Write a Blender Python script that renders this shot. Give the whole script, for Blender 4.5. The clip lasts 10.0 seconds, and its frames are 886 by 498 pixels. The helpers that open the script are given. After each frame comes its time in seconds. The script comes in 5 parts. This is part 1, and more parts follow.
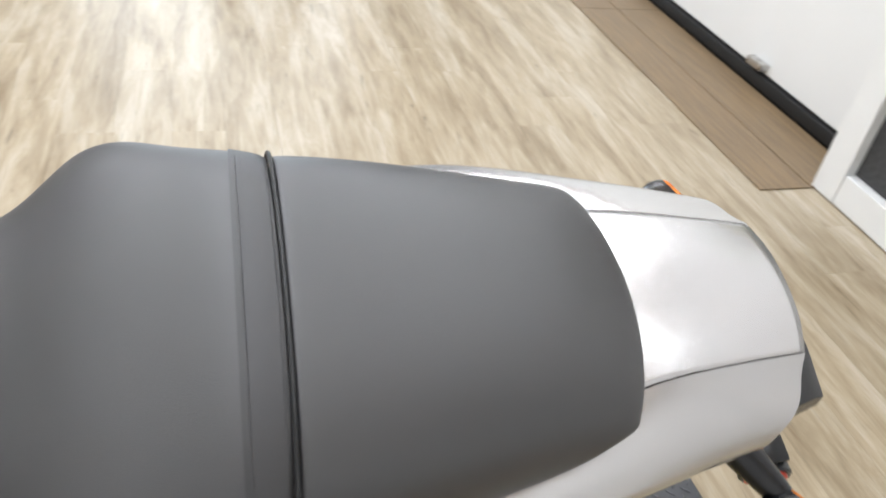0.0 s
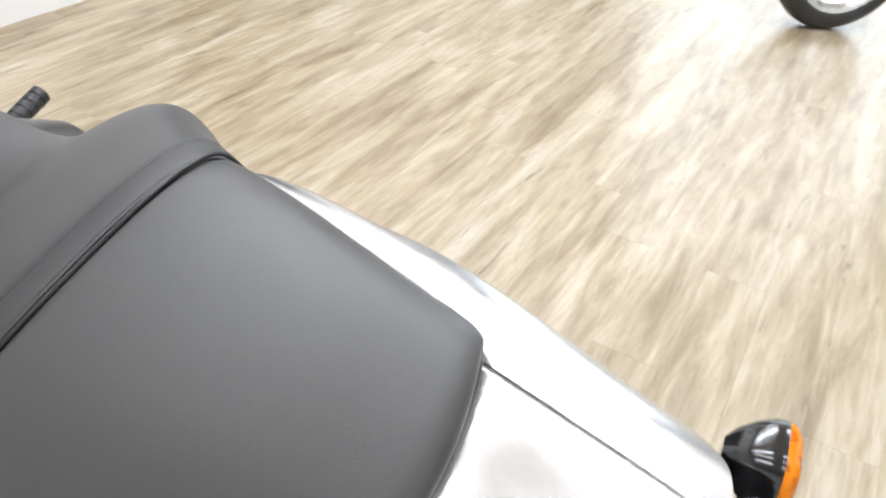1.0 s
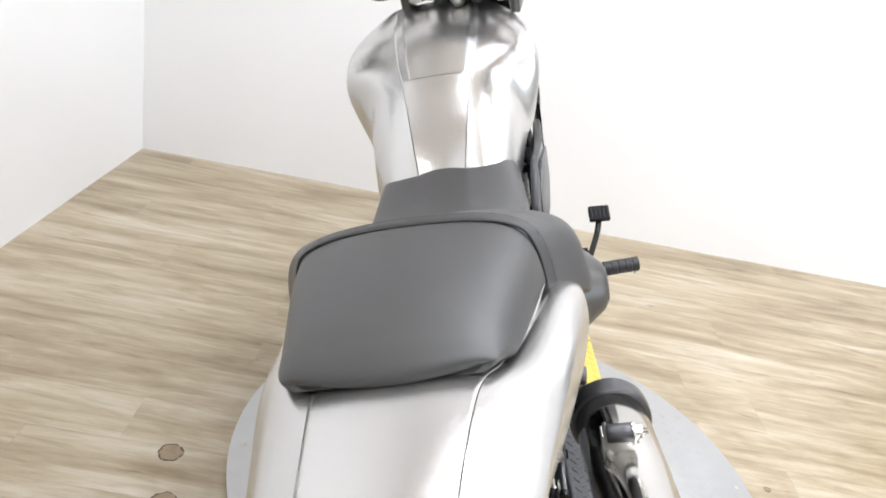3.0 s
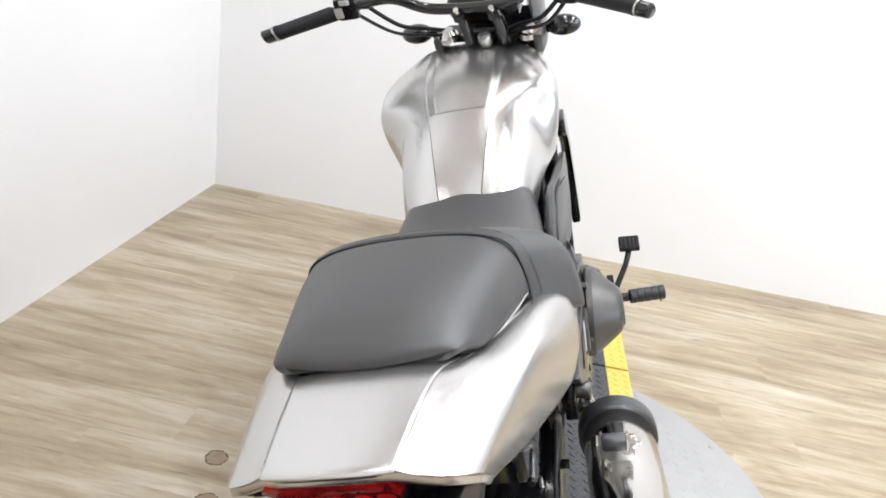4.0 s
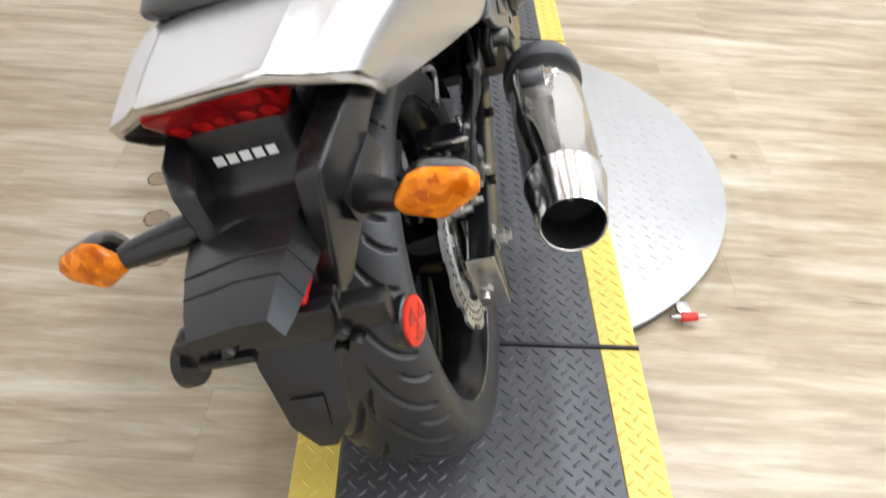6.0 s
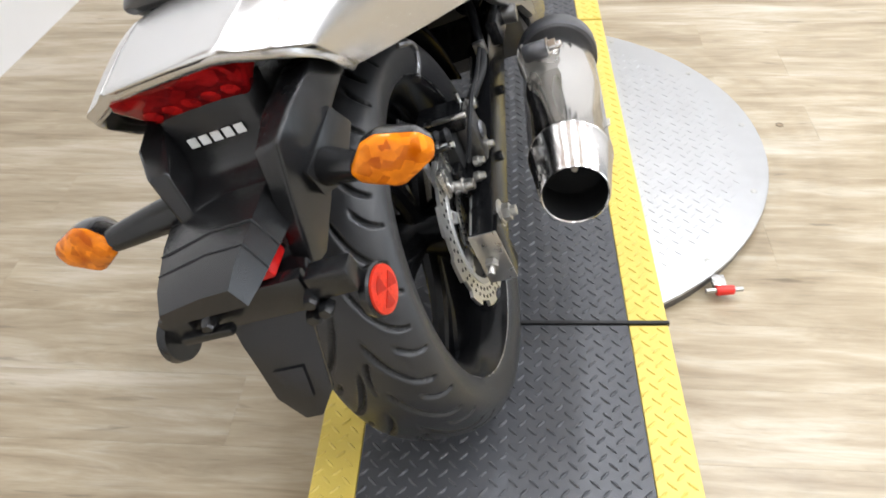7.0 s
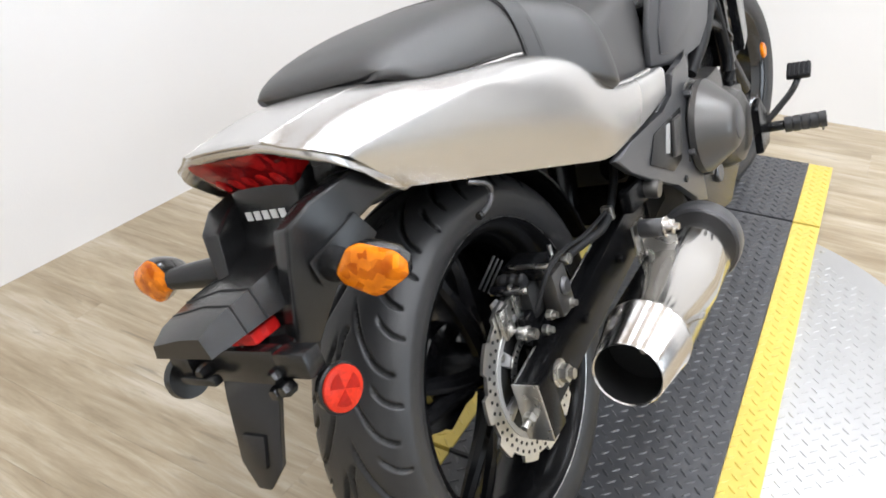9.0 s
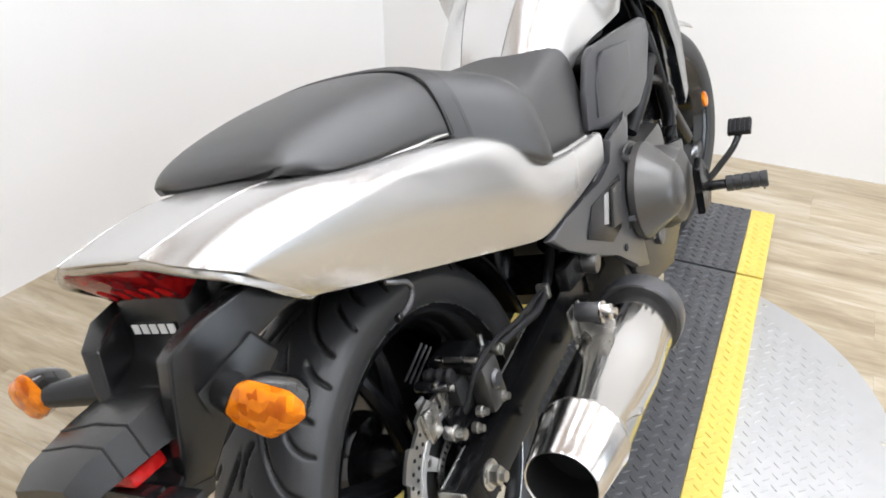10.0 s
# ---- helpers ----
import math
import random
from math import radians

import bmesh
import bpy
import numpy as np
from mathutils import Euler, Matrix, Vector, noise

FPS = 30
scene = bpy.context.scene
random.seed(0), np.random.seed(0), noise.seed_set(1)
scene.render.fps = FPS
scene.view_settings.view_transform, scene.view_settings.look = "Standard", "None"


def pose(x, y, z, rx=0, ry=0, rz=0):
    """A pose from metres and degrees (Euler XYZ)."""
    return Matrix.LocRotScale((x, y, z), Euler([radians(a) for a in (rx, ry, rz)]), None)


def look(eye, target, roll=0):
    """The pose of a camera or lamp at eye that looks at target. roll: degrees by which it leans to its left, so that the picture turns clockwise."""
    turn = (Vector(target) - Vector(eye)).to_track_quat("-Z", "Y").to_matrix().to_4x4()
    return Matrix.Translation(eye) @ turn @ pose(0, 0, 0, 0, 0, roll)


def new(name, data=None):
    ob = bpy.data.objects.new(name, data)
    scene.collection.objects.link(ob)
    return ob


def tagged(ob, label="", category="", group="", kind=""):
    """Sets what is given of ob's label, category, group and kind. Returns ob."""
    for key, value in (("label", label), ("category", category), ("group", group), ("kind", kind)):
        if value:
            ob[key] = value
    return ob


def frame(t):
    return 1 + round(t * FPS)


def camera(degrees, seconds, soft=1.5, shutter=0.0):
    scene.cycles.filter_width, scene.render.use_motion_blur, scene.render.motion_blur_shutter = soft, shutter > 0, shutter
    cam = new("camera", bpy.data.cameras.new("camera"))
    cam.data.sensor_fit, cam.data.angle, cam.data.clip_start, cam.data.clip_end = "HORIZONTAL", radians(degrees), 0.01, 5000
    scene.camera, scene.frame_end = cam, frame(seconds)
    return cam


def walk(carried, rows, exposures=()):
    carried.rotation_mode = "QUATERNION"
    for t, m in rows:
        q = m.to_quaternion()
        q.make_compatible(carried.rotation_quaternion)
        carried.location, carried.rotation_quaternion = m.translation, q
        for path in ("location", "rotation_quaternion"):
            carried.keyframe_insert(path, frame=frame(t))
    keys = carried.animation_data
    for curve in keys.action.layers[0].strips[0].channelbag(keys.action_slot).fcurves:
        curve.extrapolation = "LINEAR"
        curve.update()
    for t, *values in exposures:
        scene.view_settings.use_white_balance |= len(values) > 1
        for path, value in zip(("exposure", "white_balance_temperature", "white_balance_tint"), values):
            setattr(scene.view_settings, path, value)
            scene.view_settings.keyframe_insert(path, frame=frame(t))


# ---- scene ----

# camera and its walk
cam = camera(59.48, 10.0, soft=1.7, shutter=0.2)
walk(cam, [
    (0, pose(-0.6041, 0.2183, 1.1863, 52.41, -7.13, -106.36)),
    (0.5, pose(-0.5769, -0.0472, 1.2282, 51.58, -2.93, -83.43)),
    (1, pose(-0.4548, -0.1963, 1.1807, 52.13, -5.72, -61.74)),
    (1.5, pose(-0.3007, -0.2226, 1.1651, 50.77, -4.81, -39.48)),
    (1.7, pose(-0.2866, -0.2688, 1.1898, 53.44, -6.70, -23.95)),
    (2, pose(-0.2504, -0.3406, 1.1949, 52.35, -10.12, -4.15)),
    (2.5, pose(-0.2096, -0.5028, 1.2031, 61.74, -8.75, 3.88)),
    (3, pose(-0.2199, -0.6856, 1.2271, 64.02, -10.24, 1.26)),
    (3.2, pose(-0.1966, -0.7362, 1.2535, 65.72, -10.28, 2.38)),
    (4.3, pose(-0.0927, -0.7916, 1.2531, 66.55, -7.93, 7.41)),
    (4.5, pose(-0.0905, -0.7938, 1.2551, 66.87, -7.67, 7.36)),
    (5, pose(-0.0797, -0.8031, 1.2332, 63.64, -6.84, 7.49)),
    (5.5, pose(-0.0450, -0.8200, 1.1910, 56.65, -4.59, 5.38)),
    (6, pose(-0.0104, -0.8307, 1.1413, 47.64, -2.74, 0.16)),
    (6.2, pose(0.0018, -0.8382, 1.1218, 45.34, -2.50, -1.01)),
    (7.3, pose(0.1594, -0.8506, 1.1240, 50.97, 6.38, 6.99)),
    (7.5, pose(0.2071, -0.8401, 1.1294, 54.53, 7.36, 12.04)),
    (8, pose(0.2968, -0.8461, 1.1382, 59.98, 4.45, 23.99)),
    (8.2, pose(0.3084, -0.8439, 1.1353, 59.91, 2.03, 26.00)),
    (8.5, pose(0.3231, -0.8452, 1.1228, 59.45, 2.60, 24.75)),
    (9, pose(0.3584, -0.8115, 1.1178, 58.90, 0.75, 27.71)),
    (9.5, pose(0.3735, -0.7438, 1.1384, 60.28, 1.56, 25.58)),
    (10, pose(0.3415, -0.6852, 1.1619, 60.15, -0.77, 24.64)),
], exposures=[(0, -0.18), (0.5, -0.14), (1, -0.03), (1.5, 0.06), (2.2, 0.17), (3, 0.13), (4.5, 0.10), (5.2, 0.14), (6.2, 0.15), (9, 0.13), (10, 0.10)])

# world and lights: an indoor showroom lit by ceiling panels
world = bpy.data.worlds.new("world")
scene.world = world
world.use_nodes = True
world.node_tree.nodes["Background"].inputs[0].default_value = (0.8, 0.87, 1.0, 1)
world.node_tree.nodes["Background"].inputs[1].default_value = 0.05

CEIL = 3.0
PANELS = [(x, y, watts * dim) for x, watts in ((-0.55, 11.0), (0.45, 22.0), (1.5, 28.0), (2.6, 28.0), (3.9, 22.0)) for y, dim in ((-0.75, 0.87), (1.15, 1.13))]
for px, py, watts in PANELS:
    lamp = bpy.data.lights.new("panel_light", "AREA")
    lamp.shape, lamp.size, lamp.size_y, lamp.energy, lamp.color = "RECTANGLE", 0.15, 1.4, watts, (0.868, 0.918, 1.0)
    o = new("panel_light", lamp)
    o.matrix_world = pose(px, py, CEIL - 0.07)
# daylight through the east window
lamp = bpy.data.lights.new("window_light", "AREA")
lamp.shape, lamp.size, lamp.size_y, lamp.energy, lamp.color = "RECTANGLE", 2.05, 2.3, 62.0, (0.80, 0.90, 1.0)
o = new("window_light", lamp)
o.matrix_world = look((5.58, -0.05, 1.5), (0, 0.12, 1.5))


# ---- materials ----
def mat(name, color, rough=0.5, metal=0.0, bump=0.0, bscale=200.0, var=0.06, vscale=6.0, coat=0.0, aniso=None, rvar=0.08, spec=0.5, fine=5):
    m = bpy.data.materials.new(name)
    m.use_nodes = True
    nt = m.node_tree
    b = nt.nodes["Principled BSDF"]
    b.inputs["Metallic"].default_value = metal
    b.inputs["Coat Weight"].default_value = coat
    b.inputs["Coat Roughness"].default_value = 0.08
    b.inputs["Specular IOR Level"].default_value = spec
    tc = nt.nodes.new("ShaderNodeTexCoord")
    n1 = nt.nodes.new("ShaderNodeTexNoise")
    n1.inputs["Scale"].default_value, n1.inputs["Detail"].default_value = vscale, fine
    mp = nt.nodes.new("ShaderNodeMapping")
    if aniso:
        mp.inputs["Scale"].default_value = aniso
    nt.links.new(tc.outputs["Object"], mp.inputs[0])
    nt.links.new(mp.outputs[0], n1.inputs["Vector"])
    ramp = nt.nodes.new("ShaderNodeMix")
    ramp.data_type = "RGBA"
    lo = [max(c * (1 - var), 0) for c in color]
    hi = [min(c * (1 + var), 1) for c in color]
    ramp.inputs[6].default_value, ramp.inputs[7].default_value = (*lo, 1), (*hi, 1)
    nt.links.new(n1.outputs["Fac"], ramp.inputs[0])
    nt.links.new(ramp.outputs[2], b.inputs["Base Color"])
    mr = nt.nodes.new("ShaderNodeMapRange")
    mr.inputs[3].default_value, mr.inputs[4].default_value = max(rough - rvar, 0.02), min(rough + rvar, 1)
    nt.links.new(n1.outputs["Fac"], mr.inputs[0])
    nt.links.new(mr.outputs[0], b.inputs["Roughness"])
    if bump:
        n2 = nt.nodes.new("ShaderNodeTexNoise")
        n2.inputs["Scale"].default_value, n2.inputs["Detail"].default_value = bscale, 3
        nt.links.new(mp.outputs[0], n2.inputs["Vector"])
        bp = nt.nodes.new("ShaderNodeBump")
        bp.inputs["Strength"].default_value, bp.inputs["Distance"].default_value = bump, 0.002
        nt.links.new(n2.outputs["Fac"], bp.inputs["Height"])
        nt.links.new(bp.outputs[0], b.inputs["Normal"])
    return m


SILVER = mat("silver_paint", (0.60, 0.59, 0.576), 0.27, 0.94, 0.05, 2600, var=0.012, vscale=2.5, coat=0.12, rvar=0.02, fine=1)
VINYL = mat("seat_vinyl", (0.026, 0.0247, 0.0247), 0.43, 0.0, 0.16, 1300, var=0.12, vscale=4, rvar=0.03, spec=1.0)
VINYL_BAND = mat("seat_band_vinyl", (0.021, 0.020, 0.0202), 0.45, 0.0, 0.2, 1400, var=0.12, vscale=5, spec=0.8)
CREASE_BLACK = mat("seat_crease_black", (0.012, 0.012, 0.012), 0.4, 0.0)
BLACK = mat("black_plastic", (0.0055, 0.0055, 0.006), 0.20, 0.0, 0.06, 700, var=0.25, vscale=8, spec=0.25)
FENDER = mat("fender_plastic", (0.0095, 0.0095, 0.010), 0.25, 0.0, 0.10, 900, var=0.2, vscale=9, spec=0.5)
GLOSS = mat("gloss_black_paint", (0.006, 0.006, 0.007), 0.14, 0.0, 0.0, var=0.2, vscale=9, coat=0.5)
GREY = mat("dark_grey_plastic", (0.105, 0.105, 0.11), 0.31, 0.7, 0.06, 700, var=0.15, vscale=7)
ENGINE = mat("engine_casting", (0.105, 0.101, 0.097), 0.32, 0.75, 0.15, 350, var=0.15, vscale=14)
RUBBER = mat("rubber", (0.011, 0.011, 0.012), 0.50, 0.0, 0.25, 500, var=0.3, vscale=20, spec=0.25)
TYRE = mat("tyre_rubber", (0.023, 0.023, 0.024), 0.38, 0.0, 0.2, 600, var=0.2, vscale=16, spec=0.5)
CHROME = mat("chrome", (0.64, 0.625, 0.605), 0.11, 1.0, 0.0, var=0.0, vscale=5, rvar=0.02, fine=1)
SATIN = mat("satin_black_casting", (0.005, 0.005, 0.0055), 0.22, 0.0, 0.05, 300, var=0.25, vscale=12, spec=0.14)
CONCRETE = mat("polished_grey_floor", (0.30, 0.30, 0.305), 0.3, 0.0, 0.05, 60, var=0.1, vscale=3)
PAIL = mat("white_pail_plastic", (0.72, 0.72, 0.70), 0.4, var=0.05, vscale=10)
CONE = mat("satin_chrome", (0.64, 0.62, 0.60), 0.19, 1.0, 0.04, 500, var=0.04, vscale=9, rvar=0.05)
DISC = mat("ground_disc_steel", (0.72, 0.71, 0.69), 0.34, 1.0, 0.1, 400, var=0.08, vscale=30)
STEEL = mat("bare_steel", (0.55, 0.54, 0.52), 0.28, 1.0, 0.1, 400, var=0.1, vscale=30)
BOLT = mat("zinc_bolt", (0.5, 0.49, 0.46), 0.35, 1.0, 0.1, 300, var=0.15, vscale=40)
# near-black for the muffler's inside, and painted as shade in holes, slots, gaps
DARK = mat("hollow_dark", (0.006, 0.006, 0.006), 0.7, 0.0)
WALLP = mat("white_wall_paint", (0.81, 0.80, 0.79), 0.5, 0.0, 0.15, 160, var=0.03, vscale=1.2)
# assumed grey of the unseen end wall, to dim what the silver mirrors
UNSEEN_GREY = mat("unseen_wall_grey", (0.34, 0.36, 0.39), 0.5, 0.0, 0.15, 160, var=0.04, vscale=1.2)
CEILP = mat("ceiling_board", (0.56, 0.45, 0.355), 0.7, var=0.10, vscale=2.0)
TRIMW = mat("white_door_paint", (0.78, 0.78, 0.76), 0.35, 0.0, 0.05, 90, var=0.03, vscale=3)
# door seal and other black parts; also painted as shade in tyre grooves
DEEP_BLACK = mat("deep_black", (0.006, 0.006, 0.006), 0.6)
YELLOW = mat("yellow_safety_paint", (0.66, 0.50, 0.10), 0.38, 0.0, 0.25, 220, var=0.12, vscale=18)
PLATE = mat("black_tread_plate", (0.068, 0.069, 0.074), 0.34, 0.2, 0.3, 260, var=0.35, vscale=12)
ALU = mat("aluminium_plate", (0.47, 0.468, 0.465), 0.42, 0.62, 0.25, 320, var=0.10, vscale=22)
REDPL = mat("red_plastic", (0.65, 0.02, 0.01), 0.4)
STONE = mat("dark_mat", (0.05, 0.05, 0.05), 0.8, 0.0, 0.8, 120, var=0.8, vscale=60)


def lens(name, color, rough=0.12, dark=None, facet=300):
    """Opaque coloured lamp plastic: inner glints and darks painted as moulded facets of two tones, under a glossy skin.
    """
    m = bpy.data.materials.new(name)
    m.use_nodes = True
    nt = m.node_tree
    L = nt.links.new
    b = nt.nodes["Principled BSDF"]
    b.inputs["Roughness"].default_value = rough
    b.inputs["Specular IOR Level"].default_value = 0.22
    tc = nt.nodes.new("ShaderNodeTexCoord")
    v = nt.nodes.new("ShaderNodeTexVoronoi")
    v.inputs["Scale"].default_value = facet
    L(tc.outputs["Object"], v.inputs["Vector"])
    sep = nt.nodes.new("ShaderNodeSeparateColor")
    L(v.outputs["Color"], sep.inputs[0])
    blotch = nt.nodes.new("ShaderNodeTexNoise")
    blotch.inputs["Scale"].default_value, blotch.inputs["Detail"].default_value = 45, 2
    L(tc.outputs["Object"], blotch.inputs["Vector"])
    both = nt.nodes.new("ShaderNodeMath")
    both.operation = "MULTIPLY_ADD"
    L(sep.outputs[0], both.inputs[0])
    both.inputs[1].default_value = 0.45
    L(blotch.outputs["Fac"], both.inputs[2])
    span = nt.nodes.new("ShaderNodeMapRange")
    span.inputs[1].default_value, span.inputs[2].default_value = 0.45, 1.0
    L(both.outputs[0], span.inputs[0])
    mx = nt.nodes.new("ShaderNodeMix")
    mx.data_type = "RGBA"
    mx.inputs[6].default_value = (*color, 1)
    mx.inputs[7].default_value = (*(dark or [c * 0.72 for c in color]), 1)
    L(span.outputs[0], mx.inputs[0])
    L(mx.outputs[2], b.inputs["Base Color"])
    bp = nt.nodes.new("ShaderNodeBump")
    bp.inputs["Strength"].default_value, bp.inputs["Distance"].default_value = 0.12, 0.002
    L(v.outputs["Distance"], bp.inputs["Height"])
    L(bp.outputs[0], b.inputs["Normal"])
    return m


AMBER = lens("amber_lens", (0.85, 0.25, 0.008), 0.10, dark=(0.40, 0.075, 0.0), facet=95)
RED = lens("red_lens", (0.34, 0.008, 0.008), 0.08, dark=(0.10, 0.002, 0.003), facet=70)
RED_CELL = lens("red_lamp_cell", (0.60, 0.014, 0.012), 0.10, dark=(0.24, 0.004, 0.005), facet=120)
REFLECT = lens("red_reflector", (0.64, 0.032, 0.012), 0.28)
REFLECT_DARK = lens("red_reflector_facet", (0.40, 0.014, 0.007), 0.2)
LCD = mat("display_glass", (0.11, 0.10, 0.045), 0.12, coat=0.5)


def floor_material():
    m = bpy.data.materials.new("vinyl_plank")
    m.use_nodes = True
    nt = m.node_tree
    L = nt.links.new
    b = nt.nodes["Principled BSDF"]
    b.inputs["Specular IOR Level"].default_value = 0.6
    geo = nt.nodes.new("ShaderNodeNewGeometry")
    info = nt.nodes.new("ShaderNodeObjectInfo")
    off = nt.nodes.new("ShaderNodeVectorMath")
    off.operation = "MULTIPLY_ADD"
    comb = nt.nodes.new("ShaderNodeCombineXYZ")
    for i in range(3):
        L(info.outputs["Random"], comb.inputs[i])
    L(comb.outputs[0], off.inputs[0])
    off.inputs[1].default_value = (37, 19, 0)
    L(geo.outputs["Position"], off.inputs[2])
    mp = nt.nodes.new("ShaderNodeMapping")
    mp.inputs["Rotation"].default_value = (0, 0, 0.056)
    L(off.outputs[0], mp.inputs[0])

    def noise_at(scale, detail, rough=0.55, dist=0.0, source=None):
        s = nt.nodes.new("ShaderNodeMapping")
        s.inputs["Scale"].default_value = scale
        L(source or mp.outputs[0], s.inputs[0])
        n = nt.nodes.new("ShaderNodeTexNoise")
        n.inputs["Scale"].default_value, n.inputs["Detail"].default_value = 1.0, detail
        n.inputs["Roughness"].default_value, n.inputs["Distortion"].default_value = rough, dist
        L(s.outputs[0], n.inputs["Vector"])
        return n.outputs["Fac"]

    broad = noise_at((1.1, 8.0, 1), 5, 0.55, 0.6, geo.outputs["Position"])
    grain = noise_at((3.2, 24.0, 1), 9, 0.66, 0.5)
    fine = noise_at((9.0, 130.0, 1), 4, 0.6, 0.3)
    cracks = noise_at((5.0, 46.0, 1), 3, 0.5, 0.8)
    ramp = nt.nodes.new("ShaderNodeValToRGB")
    e = ramp.color_ramp.elements
    e[0].position, e[0].color = 0.335, (0.205, 0.148, 0.084, 1)
    e[1].position, e[1].color = 0.65, (0.550, 0.492, 0.395, 1)
    mid = e.new(0.5)
    mid.color = (0.388, 0.314, 0.209, 1)
    add = nt.nodes.new("ShaderNodeMath")
    add.operation = "MULTIPLY_ADD"
    L(grain, add.inputs[0])
    add.inputs[1].default_value = 0.52
    sc = nt.nodes.new("ShaderNodeMath")
    sc.operation = "MULTIPLY"
    L(broad, sc.inputs[0])
    sc.inputs[1].default_value = 0.47
    L(sc.outputs[0], add.inputs[2])
    L(add.outputs[0], ramp.inputs[0])
    tint = nt.nodes.new("ShaderNodeHueSaturation")
    v = nt.nodes.new("ShaderNodeMapRange")
    v.inputs[3].default_value, v.inputs[4].default_value = 0.96, 1.04
    L(info.outputs["Random"], v.inputs[0])
    L(v.outputs[0], tint.inputs["Value"])
    L(ramp.outputs[0], tint.inputs["Color"])
    mul = nt.nodes.new("ShaderNodeMix")
    mul.data_type, mul.blend_type = "RGBA", "MULTIPLY"
    mul.inputs[0].default_value = 0.16
    L(tint.outputs[0], mul.inputs[6])
    fr = nt.nodes.new("ShaderNodeMapRange")
    fr.inputs[1].default_value, fr.inputs[2].default_value = 0.30, 0.47
    L(fine, fr.inputs[0])
    L(fr.outputs[0], mul.inputs[7])
    # dark splits along the grain, and a dirty ring where the turntable's wheels ran
    ck = nt.nodes.new("ShaderNodeMapRange")
    ck.inputs[1].default_value, ck.inputs[2].default_value, ck.inputs[3].default_value, ck.inputs[4].default_value = 0.25, 0.33, 0.62, 1.0
    L(cracks, ck.inputs[0])
    split = nt.nodes.new("ShaderNodeMix")
    split.data_type, split.blend_type = "RGBA", "MULTIPLY"
    split.inputs[0].default_value = 1.0
    L(mul.outputs[2], split.inputs[6])
    L(ck.outputs[0], split.inputs[7])
    flat = nt.nodes.new("ShaderNodeVectorMath")
    flat.operation = "MULTIPLY"
    flat.inputs[1].default_value = (1, 1, 0)
    L(geo.outputs["Position"], flat.inputs[0])
    gap = nt.nodes.new("ShaderNodeVectorMath")
    gap.operation = "DISTANCE"
    L(flat.outputs[0], gap.inputs[0])
    gap.inputs[1].default_value = (0.102, 0.712, 0)
    ring = nt.nodes.new("ShaderNodeValToRGB")
    re = ring.color_ramp.elements
    re[0].position, re[0].color = 0.62, (1, 1, 1, 1)
    re[1].position, re[1].color = 0.80, (1, 1, 1, 1)
    for at, tone in ((0.645, 0.80), (0.67, 0.93), (0.705, 0.84), (0.735, 0.96), (0.755, 0.88)):
        re.new(at).color = (tone, tone * 0.985, tone * 0.96, 1)
    L(gap.outputs["Value"], ring.inputs[0])
    worn = nt.nodes.new("ShaderNodeTexNoise")
    worn.inputs["Scale"].default_value, worn.inputs["Detail"].default_value = 4.0, 4
    L(geo.outputs["Position"], worn.inputs["Vector"])
    amount = nt.nodes.new("ShaderNodeMapRange")
    amount.inputs[1].default_value, amount.inputs[2].default_value = 0.38, 0.62
    L(worn.outputs["Fac"], amount.inputs[0])
    dirt = nt.nodes.new("ShaderNodeMix")
    dirt.data_type, dirt.blend_type = "RGBA", "MULTIPLY"
    L(amount.outputs[0], dirt.inputs[0])
    L(split.outputs[2], dirt.inputs[6])
    L(ring.outputs[0], dirt.inputs[7])
    L(dirt.outputs[2], b.inputs["Base Color"])
    rr = nt.nodes.new("ShaderNodeMapRange")
    rr.inputs[3].default_value, rr.inputs[4].default_value = 0.27, 0.40
    L(grain, rr.inputs[0])
    L(rr.outputs[0], b.inputs["Roughness"])
    bp = nt.nodes.new("ShaderNodeBump")
    bp.inputs["Strength"].default_value, bp.inputs["Distance"].default_value = 0.25, 0.001
    L(fine, bp.inputs["Height"])
    L(bp.outputs[0], b.inputs["Normal"])
    return m


PLANK = floor_material()
BROWN = mat("brown_plank", (0.215, 0.148, 0.082), 0.42, 0.0, 0.2, 60, var=0.55, vscale=3.2, aniso=(1.3, 17, 1))


# ---- mesh helpers ----
def part(name, bm, material, parent=None, label="", smooth=True, sub=0, thick=0.0, split=38):
    bmesh.ops.recalc_face_normals(bm, faces=bm.faces)
    me = bpy.data.meshes.new(name)
    bm.to_mesh(me)
    bm.free()
    for p in me.polygons:
        p.use_smooth = smooth
    me.materials.append(material)
    o = new(name, me)
    if parent:
        o.parent = parent
    if sub:
        md = o.modifiers.new("subdivide", "SUBSURF")
        md.levels, md.render_levels, md.boundary_smooth = sub, sub, "PRESERVE_CORNERS"
    if thick:
        md = o.modifiers.new("thickness", "SOLIDIFY")
        md.thickness, md.offset = thick, -1
    if smooth and split and thick:
        md = o.modifiers.new("edge", "EDGE_SPLIT")
        md.split_angle = radians(split)
    elif smooth and split and not sub:
        me.set_sharp_from_angle(angle=radians(split))
    if label:
        o["label"] = label
    return o


def thing(name, label, category, group="", kind=""):
    return tagged(new(name), label, category, group, kind)


def box(c, s, bevel=0.0, m=None, bm=None):
    bm = bm or bmesh.new()
    r = bmesh.ops.create_cube(bm, size=1.0, matrix=(m or Matrix()) @ Matrix.Translation(c) @ Matrix.Diagonal((*s, 1)))
    if bevel:
        es = list({e for v in r["verts"] for e in v.link_edges})
        bmesh.ops.bevel(bm, geom=es, offset=bevel, segments=2, profile=0.6, affect="EDGES")
    return bm


